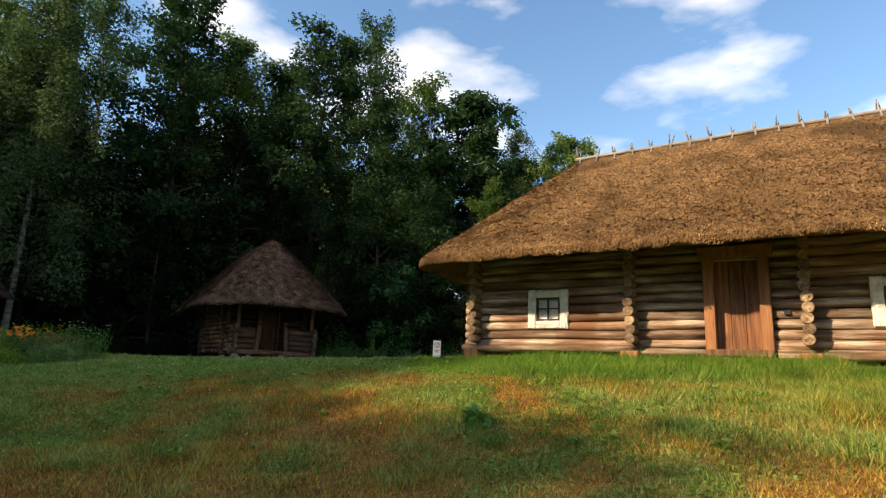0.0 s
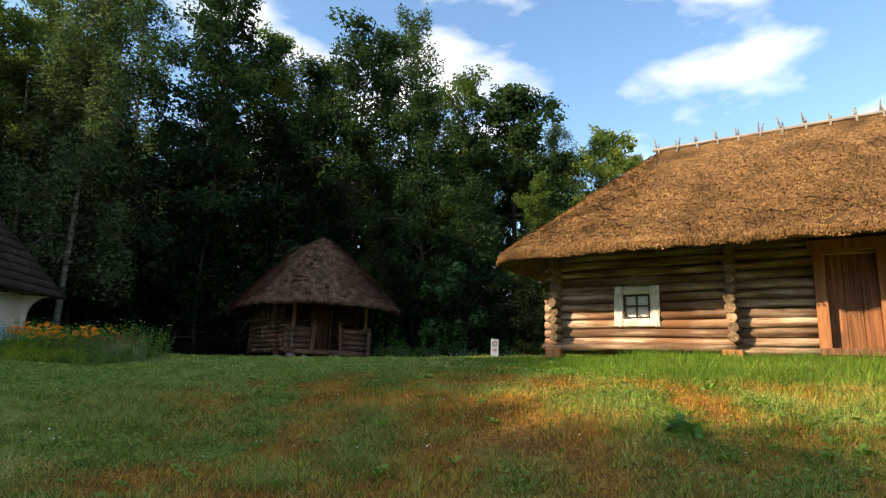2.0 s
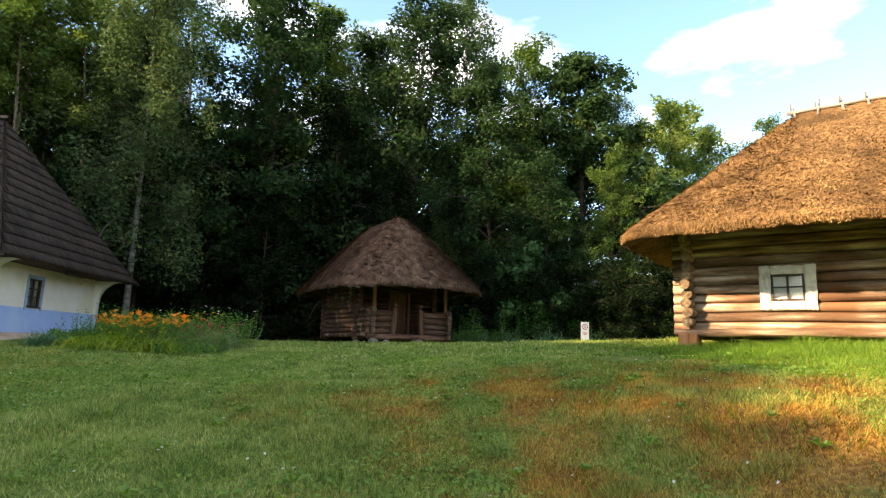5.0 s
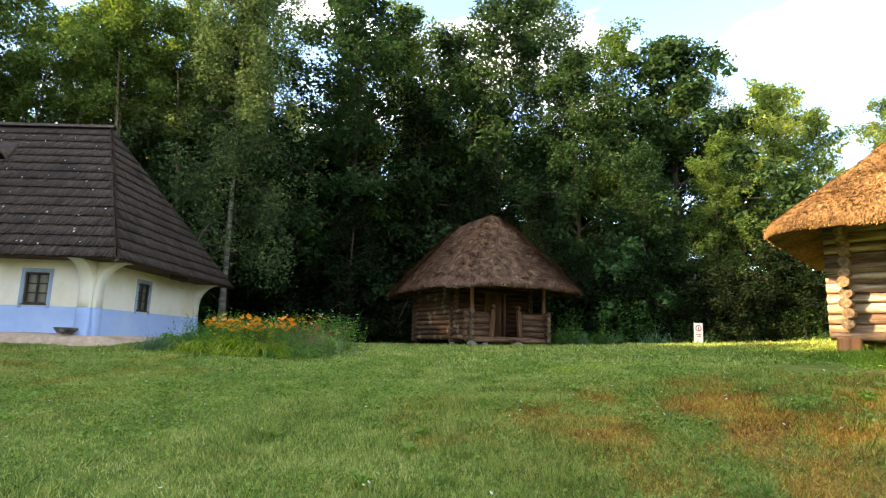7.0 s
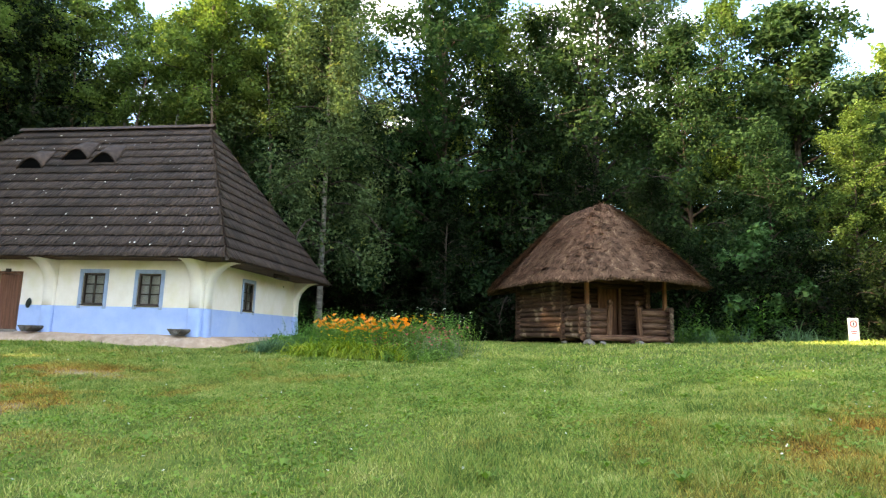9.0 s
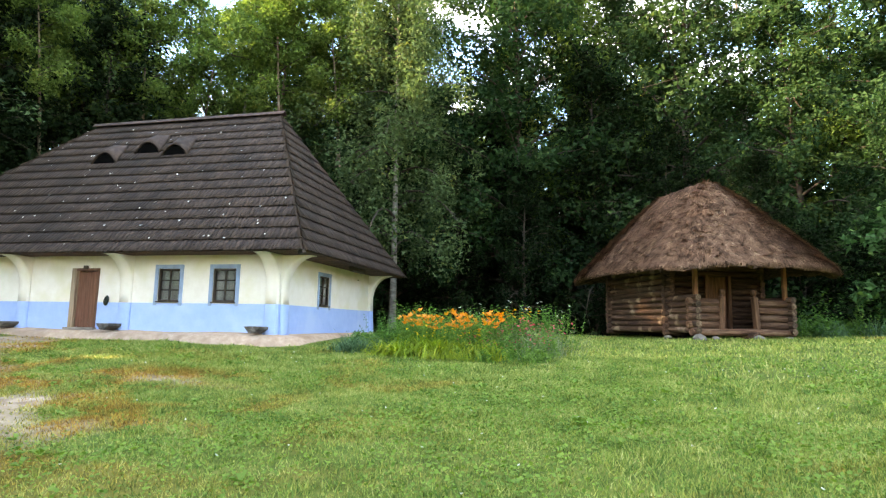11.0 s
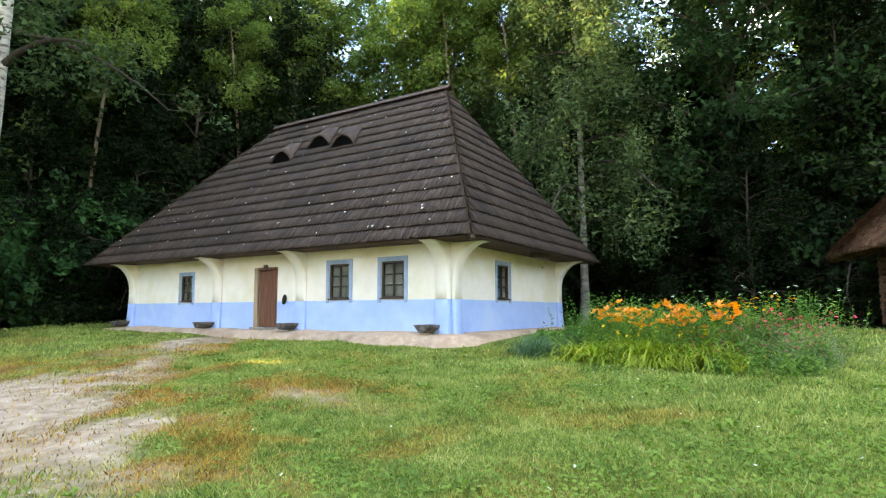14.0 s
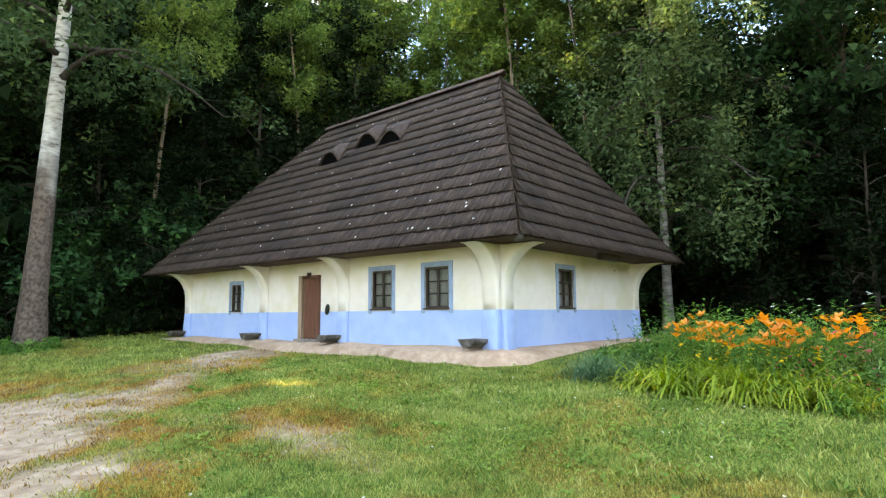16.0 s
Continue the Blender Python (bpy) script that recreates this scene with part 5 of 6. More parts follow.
# kind, x, y, scale
PLANT = [
    # behind the granary
    ("oak", -15.0, 35.0, 1.45), ("tall_birch", -19.5, 29.4, 1.12), ("fir", -11.0, 34.8, 1.0), ("oak", -6.5, 36.5, 1.35), ("lime", -2.2, 34.5, 1.10), ("lime", -10.0, 40.0, 1.3), ("birch", -3.6, 40.0, 1.32),
    ("fir", -7.6, 33.6, 0.70), ("fir", -14.0, 32.4, 0.60), ("fir", -4.2, 32.2, 0.55), ("fir", -18.0, 34.0, 0.8), ("light", -12.5, 38.0, 1.5), ("far_sunlit", -5.0, 45.0, 0.68), ("far_sunlit", -13.0, 44.5, 0.68), ("far_sunlit", -20.5, 44.5, 0.68), ("far", -16.5, 38.0, 0.75), ("far", -9.0, 44.0, 0.64), ("far_sunlit", -2.0, 42.0, 0.60), ("far_sunlit", -8.0, 47.5, 0.94), ("far", -3.0, 48.0, 0.79), ("far_sunlit", -13.0, 48.0, 0.95), ("far_sunlit", -18.5, 48.5, 0.95), ("far", -24.0, 47.5, 0.95), ("far", -30.0, 48.0, 0.95), ("far_sunlit", -36.0, 47.0, 0.9), ("far_sunlit", -43.0, 46.0, 0.9), ("far", -50.0, 35.0, 1.50),
    # towards the barn and behind it
    ("light", 0.0, 37.0, 1.30), ("maple", 3.6, 37.0, 1.22), ("light", 6.8, 36.0, 0.92), ("lime", 0.8, 31.8, 0.66), ("light", 4.3, 32.6, 0.72), ("light", 9.6, 38.5, 0.98), ("light", 12.5, 39.5, 0.9), ("light", 15.5, 36.5, 0.86),
    ("birch", 8.0, 44.0, 0.9), ("light", 18.0, 42.0, 0.95), ("oak", 5.0, 44.0, 0.85), ("far_sunlit", 1.0, 45.5, 0.86), ("lime", 23.0, 39.0, 0.9), ("light", 28.0, 36.0, 0.95), ("far_sunlit", 13.0, 47.0, 0.95), ("lime", 7.6, 32.6, 0.55), ("light", 10.8, 33.5, 0.6),
    # behind the house
    ("lime", -20.8, 32.2, 1.12), ("birch", -21.5, 37.5, 1.4), ("birch", -24.2, 34.0, 1.05), ("light", -25.8, 38.5, 1.45), ("birch", -27.6, 33.6, 0.8), ("oak", -29.8, 37.0, 1.1), ("birch", -31.2, 33.0, 0.8), ("light", -33.5, 36.0, 1.15),
    ("lime", -36.5, 33.0, 1.0), ("birch", -38.0, 29.5, 1.3), ("fir", -35.8, 27.4, 1.2), ("oak", -41.5, 33.5, 1.05), ("lime", -17.5, 40.5, 1.1), ("far_sunlit", -32.0, 43.0, 0.71), ("far_sunlit", -25.0, 42.5, 0.68), ("far", -28.5, 36.0, 0.60), ("far", -22.0, 34.5, 0.60), ("far", -34.5, 39.5, 0.90), ("far", -40.5, 29.5, 0.80), ("far_sunlit", -38.5, 39.0, 0.85), ("birch", -28.5, 40.5, 1.15),
    ("fir", -23.0, 31.0, 0.6), ("fir", -28.0, 31.0, 0.65), ("fir", -33.0, 30.5, 0.7), ("far_sunlit", -45.0, 40.0, 1.0),
    # west of the house
    ("fir", -38.0, 23.0, 1.15), ("oak", -42.0, 26.5, 1.30), ("lime", -40.0, 18.5, 1.25), ("far", -45.0, 20.5, 1.50), ("birch", -42.5, 14.5, 1.20), ("lime", -41.5, 11.0, 1.50), ("far", -43.0, 13.6, 1.85),
    # Unseen ones from y = 6 southward are added to block the sun.
    ("far", -48.0, 14.0, 1.50), ("oak", -42.0, 5.6, 1.6), ("lime", -42.5, -2.6, 1.45), ("lime", -41.5, -8.5, 1.66), ("far", -45.5, -5.5, 1.68), ("far", -41.0, -14.0, 1.59), ("far", -40.0, -20.0, 1.40), ("far", -46.5, -12.0, 1.68), ("far", -41.5, -1.0, 1.62), ("far", -43.0, 1.8, 1.66), ("far", -43.8, -5.6, 1.59), ("lime", -40.2, -6.2, 1.42), ("lime", -40.4, -10.0, 1.45), ("far", -42.5, -11.5, 1.57),
    ("far", -48.0, 27.0, 1.60), ("far", -53.0, 10.5, 1.30), ("far", -52.5, 18.0, 1.30), ("far", -45.5, 24.0, 1.10), ("far", -46.0, 16.5, 1.00), ("far", -45.5, 11.0, 0.90), ("fir", -37.2, 15.4, 0.85), ("bush", -39.5, 8.8, 1.00), ("fir", -36.8, 19.5, 0.80),
    # unseen trees added on the clearing's far side to cut sky fill
    ("far", -30.0, -24.0, 0.75), ("far", -20.0, -20.0, 0.85), ("far", -11.0, -17.0, 0.9), ("far", -3.0, -16.0, 0.85), ("far", 5.0, -16.0, 0.95), ("far", 13.0, -14.0, 0.9), ("far", 20.0, -9.0, 0.95), ("far", 26.0, -2.0, 0.9), ("far", 31.0, 7.0, 0.95), ("far", 33.0, 17.0, 0.95), ("far", 33.0, 27.0, 0.9), ("far", -6.5, -23.0, 1.0), ("far", 9.0, -22.0, 1.0),
    # bare stems behind the cottage
    ("pole", -36.2, 24.5, 1.0), ("pole", -34.6, 28.6, 1.05), ("pole", -33.2, 31.6, 1.1), ("pole", -31.6, 29.4, 0.95), ("pole", -30.2, 32.2, 1.1), ("pole", -28.8, 29.2, 1.0), ("pole", -27.0, 30.6, 1.15), ("pole", -25.6, 29.0, 1.0), ("pole", -24.8, 32.6, 1.1), ("pole", -22.6, 30.0, 0.95), ("pole", -37.5, 27.0, 1.05), ("pole", -39.0, 21.0, 1.0), ("pole", -37.4, 17.6, 0.95),
    # large leaves in the shade
    ("shrub", -36.6, 16.4, 0.95), ("shrub", -37.2, 18.8, 1.1), ("shrub", -36.8, 14.4, 1.0), ("shrub", -37.6, 21.6, 1.1), ("shrub", -38.4, 12.2, 1.1), ("shrub", -36.8, 24.4, 0.9), ("shrub", 0.0, 30.8, 0.85),
    # undergrowth
    ("bush", 1.2, 29.5, 0.95), ("bush", 3.4, 28.2, 0.75), ("bush", -1.0, 31.0, 0.8), ("bush", 5.6, 29.8, 0.9), ("bush", 7.5, 28.0, 0.9), ("bush", -3.0, 30.8, 0.9), ("bush", 10.0, 30.0, 1.1),
    ("bush", -35.2, 20.0, 0.9), ("bush", -36.0, 17.5, 1.0), ("bush", -34.6, 22.8, 0.8), ("bush", -37.0, 12.0, 0.9), ("bush", -38.5, 6.0, 1.1),
    ("bush", -9.0, 32.6, 0.9), ("bush", -5.4, 32.0, 0.8), ("bush", -40.0, 13.0, 1.3), ("bush", -41.0, 17.0, 1.4), ("bush", -40.5, 22.0, 1.4), ("bush", -35.0, 25.0, 1.0),
]
for i, (kind, x, y, s) in enumerate(PLANT):
    ms = KINDS[kind][i % len(KINDS[kind])]
    nm, lb = LABELS[kind]
    tree(nm, ms, x, y, s, (i * 77) % 360, lb, "bush" if kind == "bush" else "tree", "undergrowth" if kind == "bush" else "wood behind the houses")
# the big white-barked tree beside the yard
BIG = tree_meshes(131, 23, 4.4, 0.42, 12000, 0.18, 26, 0.42, 0.30, POPLAR, LEAF_BIRCH, 1.0, lean=0.75)
tree("poplar_tree", BIG, -33.05, 13.05, 1.0, 40, "large tree with pale bark above a dark rough foot")

# ---- sign at the edge of the lawn ----
sx, sy = 1.37, 25.93
sign = thing("notice_board", pose(sx, sy, on_ground(sx, sy), 0, 0, 12), "white notice board with a red ring standing in the grass", "sign")
part("board", box((0.34, 0.025, 0.74), (0, 0, 0.42), bevel=0.004), WHITE, sign)
part("stake", box((0.05, 0.03, 0.5), (0, 0.03, 0.15), bevel=0.004), GREY_WOOD, sign)
bm = bmesh.new()
n = 28
vi = [bm.verts.new((0.085 * math.cos(2 * math.pi * i / n), -0.0165, 0.60 + 0.085 * math.sin(2 * math.pi * i / n))) for i in range(n)]
vo = [bm.verts.new((0.115 * math.cos(2 * math.pi * i / n), -0.0165, 0.60 + 0.115 * math.sin(2 * math.pi * i / n))) for i in range(n)]
for i in range(n):
    bm.faces.new((vi[i], vo[i], vo[(i + 1) % n], vi[(i + 1) % n]))
part("red_ring", bm, RED, sign)
part("pictogram", box((0.03, 0.004, 0.10), (0, -0.0145, 0.60), bevel=0), BLACK, sign)
part("print_bar", box((0.20, 0.004, 0.025), (0, -0.0145, 0.36), bevel=0), RED, sign)
part("print_bar", box((0.16, 0.004, 0.025), (0, -0.0145, 0.30), bevel=0), RED, sign)


# ---- flower bed ----
def blades_mesh(name, n, length, width, spread, arch, rng, mat, segs=4, up=0.6):
    """A tuft of long arching leaves."""
    V, F = [], []
    for i in range(n):
        az = rng.uniform(0, 2 * math.pi)
        ln = length * rng.uniform(0.6, 1.15)
        ox, oy = rng.normal(0, spread, 2)
        d = np.array((math.cos(az), math.sin(az), 0))
        s = np.array((-math.sin(az), math.cos(az), 0))
        k0 = len(V)
        el = rng.uniform(up, 1.45)
        p = np.array((ox, oy, 0.0))
        bend = arch * rng.uniform(0.6, 1.4)
        for k in range(segs + 1):
            t = k / segs
            w = width * (1 - 0.85 * t ** 1.5) * (0.6 + 0.4 * min(1, t * 4))
            V += [p - s * w, p + s * w]
            a = el - bend * t
            p = p + (d * math.cos(a) + np.array((0, 0, math.sin(a)))) * ln / segs
            p[2] = max(p[2], 0.015)
        for k in range(segs):
            F.append((k0 + 2 * k, k0 + 2 * k + 1, k0 + 2 * k + 3, k0 + 2 * k + 2))
    return mesh_np(name, V, F, mat, False)


def blossom(V, F, c, r, petals, rng, cup=0.5):
    tilt = rng.uniform(-0.6, 0.6, 2)
    for i in range(petals):
        an = 2 * math.pi * i / petals + rng.uniform(-0.15, 0.15)
        d = np.array((math.cos(an), math.sin(an), cup + tilt[0] * math.cos(an) + tilt[1] * math.sin(an)))
        s = np.array((-math.sin(an), math.cos(an), 0)) * r * 0.35
        k = len(V)
        V += [c, c + d * r * 0.55 + s, c + d * r + np.array((0, 0, -0.25 * r)), c + d * r * 0.55 - s]
        F.append((k, k + 1, k + 2, k + 3))


def flowers_mesh(name, n, spread, z0, z1, r, petals, rng, mat, cup=0.5):
    V, F = [], []
    for _ in range(n):
        c = np.array((*rng.normal(0, spread, 2), rng.uniform(z0, z1)))
        blossom(V, F, c, r * rng.uniform(0.75, 1.15), petals, rng, cup)
    return mesh_np(name, V, F, mat, False)


def stems_mesh(name, n, spread, h, rng, mat, r=0.006):
    V, F = [], []
    for _ in range(n):
        x, y = rng.normal(0, spread, 2)
        hh = h * rng.uniform(0.7, 1.1)
        lx, ly = rng.normal(0, 0.17, 2)
        an = rng.uniform(0, 3.14)
        s = np.array((math.cos(an), math.sin(an), 0)) * r
        k = len(V)
        a, b, c = np.array((x, y, 0.0)), np.array((x + lx * 0.4, y + ly * 0.4, hh * 0.6)), np.array((x + lx, y + ly, hh))
        V += [a - s, a + s, b + s, b - s, c + s * 0.5, c - s * 0.5]
        F += [(k, k + 1, k + 2, k + 3), (k + 3, k + 2, k + 4, k + 5)]
    return mesh_np(name, V, F, mat, False)


def spire_mesh(name, n, spread, h, leaf, rng, mat):
    """Upright leafy stems, each with pairs of narrow leaves up its length."""
    V, F = [], []
    for _ in range(n):
        x, y = rng.normal(0, spread, 2)
        hh = h * rng.uniform(0.55, 1.15)
        lx, ly = rng.normal(0, 0.10, 2) + 0.25 * np.array((x, y))
        k = len(V)
        V += [np.array((x - 0.004, y, 0.0)), np.array((x + 0.004, y, 0.0)), np.array((x + lx, y + ly, hh)), np.array((x + lx - 0.003, y + ly, hh))]
        F.append((k, k + 1, k + 2, k + 3))
        for q in range(11):
            t = 0.12 + 0.88 * q / 10
            c = np.array((x + lx * t, y + ly * t, hh * t))
            an = rng.uniform(0, 6.28)
            d = np.array((math.cos(an), math.sin(an), rng.uniform(0.0, 0.9)))
            w = np.array((-math.sin(an), math.cos(an), rng.uniform(-0.3, 0.3))) * leaf * 0.3
            ln = leaf * rng.uniform(1.0, 2.0) * (1.15 - 0.55 * t)
            k = len(V)
            V += [c, c + d * ln * 0.5 + w, c + d * ln - np.array((0, 0, 0.2 * ln)), c + d * ln * 0.5 - w]
            F.append((k, k + 1, k + 2, k + 3))
    return mesh_np(name, V, F, mat)


def herb_mesh(name, n, spread, h, leaf, rng, mat):
    """Small leaves heaped in a low mound."""
    d = rng.normal(0, 1, (n, 3))
    d /= np.linalg.norm(d, axis=1)[:, None]
    d[:, 2] = np.abs(d[:, 2])
    pos = d * (rng.uniform(0.2, 1, n) ** 0.5)[:, None] * np.array((spread, spread, h))
    size = leaf * rng.uniform(0.6, 1.3, n)[:, None]
    nr = rng.normal(0, 0.6, (n, 3)) + np.array((0, 0, 0.6)) + d * 0.6
    nr /= np.linalg.norm(nr, axis=1)[:, None]
    a = np.cross(nr, rng.normal(0, 1, (n, 3)))
    a /= np.linalg.norm(a, axis=1)[:, None]
    b = np.cross(nr, a)
    V = np.stack([pos - a * size, pos + b * size * 0.4, pos + a * size, pos - b * size * 0.4], 1).reshape(-1, 3)
    return mesh_np(name, V, np.arange(len(V)).reshape(-1, 4), mat)


rng = np.random.default_rng(44)
LILY_L = [blades_mesh("leaves", 80, 0.80, 0.014, 0.12, 2.5, rng, LILY_LEAF, 6) for _ in range(3)]
LILY_S = [stems_mesh("stems", 12, 0.14, 0.82, rng, HERB_LEAF) for _ in range(2)]
LILY_F = [flowers_mesh("blossoms", 6, 0.15, 0.60, 0.90, 0.085, 6, rng, ORANGE, 0.95) for _ in range(3)]
HERB = [herb_mesh("leaves", 520, 0.36, 0.50, 0.055, rng, HERB_LEAF) for _ in range(3)]
SPIRE = [spire_mesh("leaves", 16, 0.24, 0.85, 0.075, rng, HERB_LEAF) for _ in range(3)]
IRIS = [blades_mesh("leaves", 80, 0.62, 0.010, 0.16, 1.5, rng, IRIS_LEAF, 5, 0.7) for _ in range(2)]
GREY_S = [spire_mesh("leaves", 24, 0.24, 0.62, 0.032, rng, GREY_LEAF) for _ in range(2)]
PINK_F = [flowers_mesh("blossoms", 7, 0.26, 0.46, 0.78, 0.034, 7, rng, PINK, 0.3) for _ in range(2)]
WHITE_F = [flowers_mesh("blossoms", 6, 0.26, 0.78, 0.98, 0.032, 7, rng, CLOVER_WHITE, 0.2) for _ in range(2)]
YEL_F = [flowers_mesh("blossoms", 12, 0.26, 0.44, 0.66, 0.038, 8, rng, YELLOW, 0.25) for _ in range(2)]
GOLD_F = [flowers_mesh("blossoms", 5, 0.26, 0.90, 1.04, 0.045, 9, rng, GOLD, 0.25) for _ in range(2)]


def plant(name, x, y, s, label, meshes, category="flowers", group="flower bed"):
    t = thing(name, pose(x, y, on_ground(x, y) - 0.01, 0, 0, float(rng.uniform(0, 360))) @ Matrix.Scale(s, 4), label, category, group)
    for nm, me in meshes:
        tagged(part({"leaves": "foliage", "stems": "stalkwork", "blossoms": "bloom"}[nm], me, None, t), kind="stuff")


def bed(cx, cy, wx, wy, n, fn):
    for i in range(n):
        q = np.sqrt(rng.uniform()) * np.array((math.cos(i * 2.4), math.sin(i * 2.4)))
        fn(cx + wx * q[0], cy + wy * q[1], i)


def lily(x, y, i):
    meshes = [("leaves", LILY_L[i % 3])]
    if i % 2 == 0:
        meshes += [("stems", LILY_S[i % 2]), ("blossoms", LILY_F[i % 3])]
    plant("daylily", x, y, float(rng.uniform(0.95, 1.2)), "clump of arching daylily leaves with orange blossoms" if i % 2 == 0 else "clump of yellowing arching daylily leaves", meshes)


# leaves of the lilies along the front, and their blossoms in close clusters
bed(-13.0, 18.35, 1.5, 0.5, 24, lambda x, y, i: lily(x, y, 2 * i + 1))
for cx_, cy_, n_ in ((-14.15, 19.35, 4), (-13.45, 18.9, 3), (-12.60, 18.45, 5), (-12.05, 19.20, 5)):
    bed(cx_, cy_, 0.36, 0.30, n_, lambda x, y, i: lily(x, y, 2 * i))
HERB_LABEL = "leafy green garden herb in the flower bed"
SPIRE_LABEL = "tall leafy-stemmed green garden plant"
bed(-13.3, 19.6, 2.2, 1.0, 34, lambda x, y, i: plant("herb", x, y, float(rng.uniform(0.7, 1.2)), HERB_LABEL, [("leaves", HERB[i % 3])]))
bed(-13.3, 19.9, 2.3, 1.0, 30, lambda x, y, i: plant("tall_herb", x, y, float(rng.uniform(0.75, 1.1)), SPIRE_LABEL, [("leaves", SPIRE[i % 3])]))
bed(-15.1, 18.9, 0.8, 0.7, 16, lambda x, y, i: plant("garden_iris", x, y, float(rng.uniform(0.8, 1.1)), "fan of blue-green iris blades", [("leaves", IRIS[i % 2])]))
bed(-15.3, 19.7, 0.8, 0.7, 10, lambda x, y, i: plant("herb", x, y, float(rng.uniform(0.8, 1.1)), HERB_LABEL, [("leaves", HERB[i % 3])]))
bed(-11.4, 18.5, 1.0, 0.8, 14, lambda x, y, i: plant("herb", x, y, float(rng.uniform(0.6, 0.95)), "low leafy herb with pink blossoms", [("leaves", HERB[i % 3] if i % 2 else SPIRE[i % 3]), ("blossoms", PINK_F[i % 2])]))
bed(-10.9, 19.3, 0.8, 0.9, 18, lambda x, y, i: plant("campion", x, y, float(rng.uniform(0.75, 1.2)), "grey-green campion stems with pink blossoms", [("leaves", GREY_S[i % 2] if i % 3 else HERB[i % 2])] + ([("blossoms", PINK_F[i % 2])] if i % 3 else [])))
bed(-13.0, 18.9, 0.9, 0.5, 7, lambda x, y, i: plant("marigold", x, y, float(rng.uniform(0.9, 1.15)), "yellow marigolds among green leaves", [("leaves", SPIRE[i % 3]), ("blossoms", YEL_F[i % 2])]))
bed(-13.2, 20.9, 2.7, 0.7, 30, lambda x, y, i: plant("tall_herb", x, y, float(rng.uniform(1.0, 1.35)), SPIRE_LABEL, [("leaves", SPIRE[i % 3])] + ([("blossoms", WHITE_F[i % 2])] if i % 8 == 0 else [])))
bed(-11.7, 20.2, 0.8, 0.6, 7, lambda x, y, i: plant("calendula", x, y, float(rng.uniform(0.9, 1.1)), "tall stems with small golden blossoms", [("leaves", SPIRE[i % 3]), ("blossoms", GOLD_F[i % 2])]))
# weeds along the wood's edge
for i in range(46):
    x = rng.uniform(-4, 9)
    y = 27.2 + rng.uniform(0, 2.2) + 0.05 * x
    if i % 3 == 0:
        x, y = rng.uniform(-7, -1), 29.0 + rng.uniform(0, 1.4)
    plant("weeds", x, y, float(rng.uniform(1.0, 2.0)), "clump of tall green weeds at the wood's edge", [("leaves", HERB[i % 3] if i % 3 == 0 else SPIRE[i % 3] if i % 3 == 1 else IRIS[i % 2])], "weeds", "weeds")
for i in range(9):
    a_ = i * 0.7
    plant("weeds", -33.0 + 0.7 * math.cos(a_), 12.85 + 0.7 * math.sin(a_), float(rng.uniform(0.8, 1.4)), "leafy weeds round the tree's foot", [("leaves", HERB[i % 3])], "weeds", "weeds")
# a broad-leaved weed on the bank
plant("dock_weed", 1.24, 6.79, 0.7, "broad-leaved weed on the dry bank", [("leaves", herb_mesh("leaves", 40, 0.28, 0.30, 0.13, rng, HERB_LEAF))], "weeds", "weeds")

# ---- grass ----
GRASS, an_, al_, ab_ = mat_new("grass blades", 0.8, 0.06)
ag = an_.new("ShaderNodeNewGeometry")
aa = an_.new("ShaderNodeAttribute")
aa.attribute_name = "dry"
rg = ramp(an_, [(0.0, (0.058, 0.145, 0.034)), (0.4, (0.195, 0.315, 0.075)), (0.75, (0.37, 0.445, 0.12)), (1.0, (0.57, 0.56, 0.24))])
rd = ramp(an_, [(0.0, (0.13, 0.070, 0.020)), (0.4, (0.36, 0.18, 0.040)), (0.75, (0.58, 0.35, 0.075)), (1.0, (0.52, 0.44, 0.10))])
aco, asn = an_.new("ShaderNodeTexCoord"), an_.new("ShaderNodeTexNoise")
asn.inputs["Scale"].default_value, asn.inputs["Detail"].default_value, asn.inputs["Roughness"].default_value = 1.3, 6, 0.7
al_.new(aco.outputs["Object"], asn.inputs["Vector"])
aml, amx = an_.new("ShaderNodeMath"), an_.new("ShaderNodeMath")
aml.operation, aml.inputs[1].default_value, aml.inputs[2].default_value = "MULTIPLY_ADD", 1.7, -0.80
amx.operation, amx.inputs[1].default_value = "MULTIPLY_ADD", 0.85
al_.new(asn.outputs["Fac"], aml.inputs[0])
al_.new(ag.outputs["Random Per Island"], amx.inputs[0])
al_.new(aml.outputs[0], amx.inputs[2])
al_.new(amx.outputs[0], rg.inputs["Fac"])
al_.new(amx.outputs[0], rd.inputs["Fac"])
am = an_.new("ShaderNodeMixRGB")
al_.new(aa.outputs["Fac"], am.inputs["Fac"])
al_.new(rg.outputs["Color"], am.inputs["Color1"])
al_.new(rd.outputs["Color"], am.inputs["Color2"])
al_.new(am.outputs["Color"], ab_.inputs["Base Color"])
at2 = an_.new("ShaderNodeBsdfTranslucent")
al_.new(am.outputs["Color"], at2.inputs["Color"])
ax2 = an_.new("ShaderNodeMixShader")
ax2.inputs["Fac"].default_value = 0.35
al_.new(ab_.outputs["BSDF"], ax2.inputs[1])
al_.new(at2.outputs["BSDF"], ax2.inputs[2])
al_.new(ax2.outputs["Shader"], an_["Material Output"].inputs["Surface"])


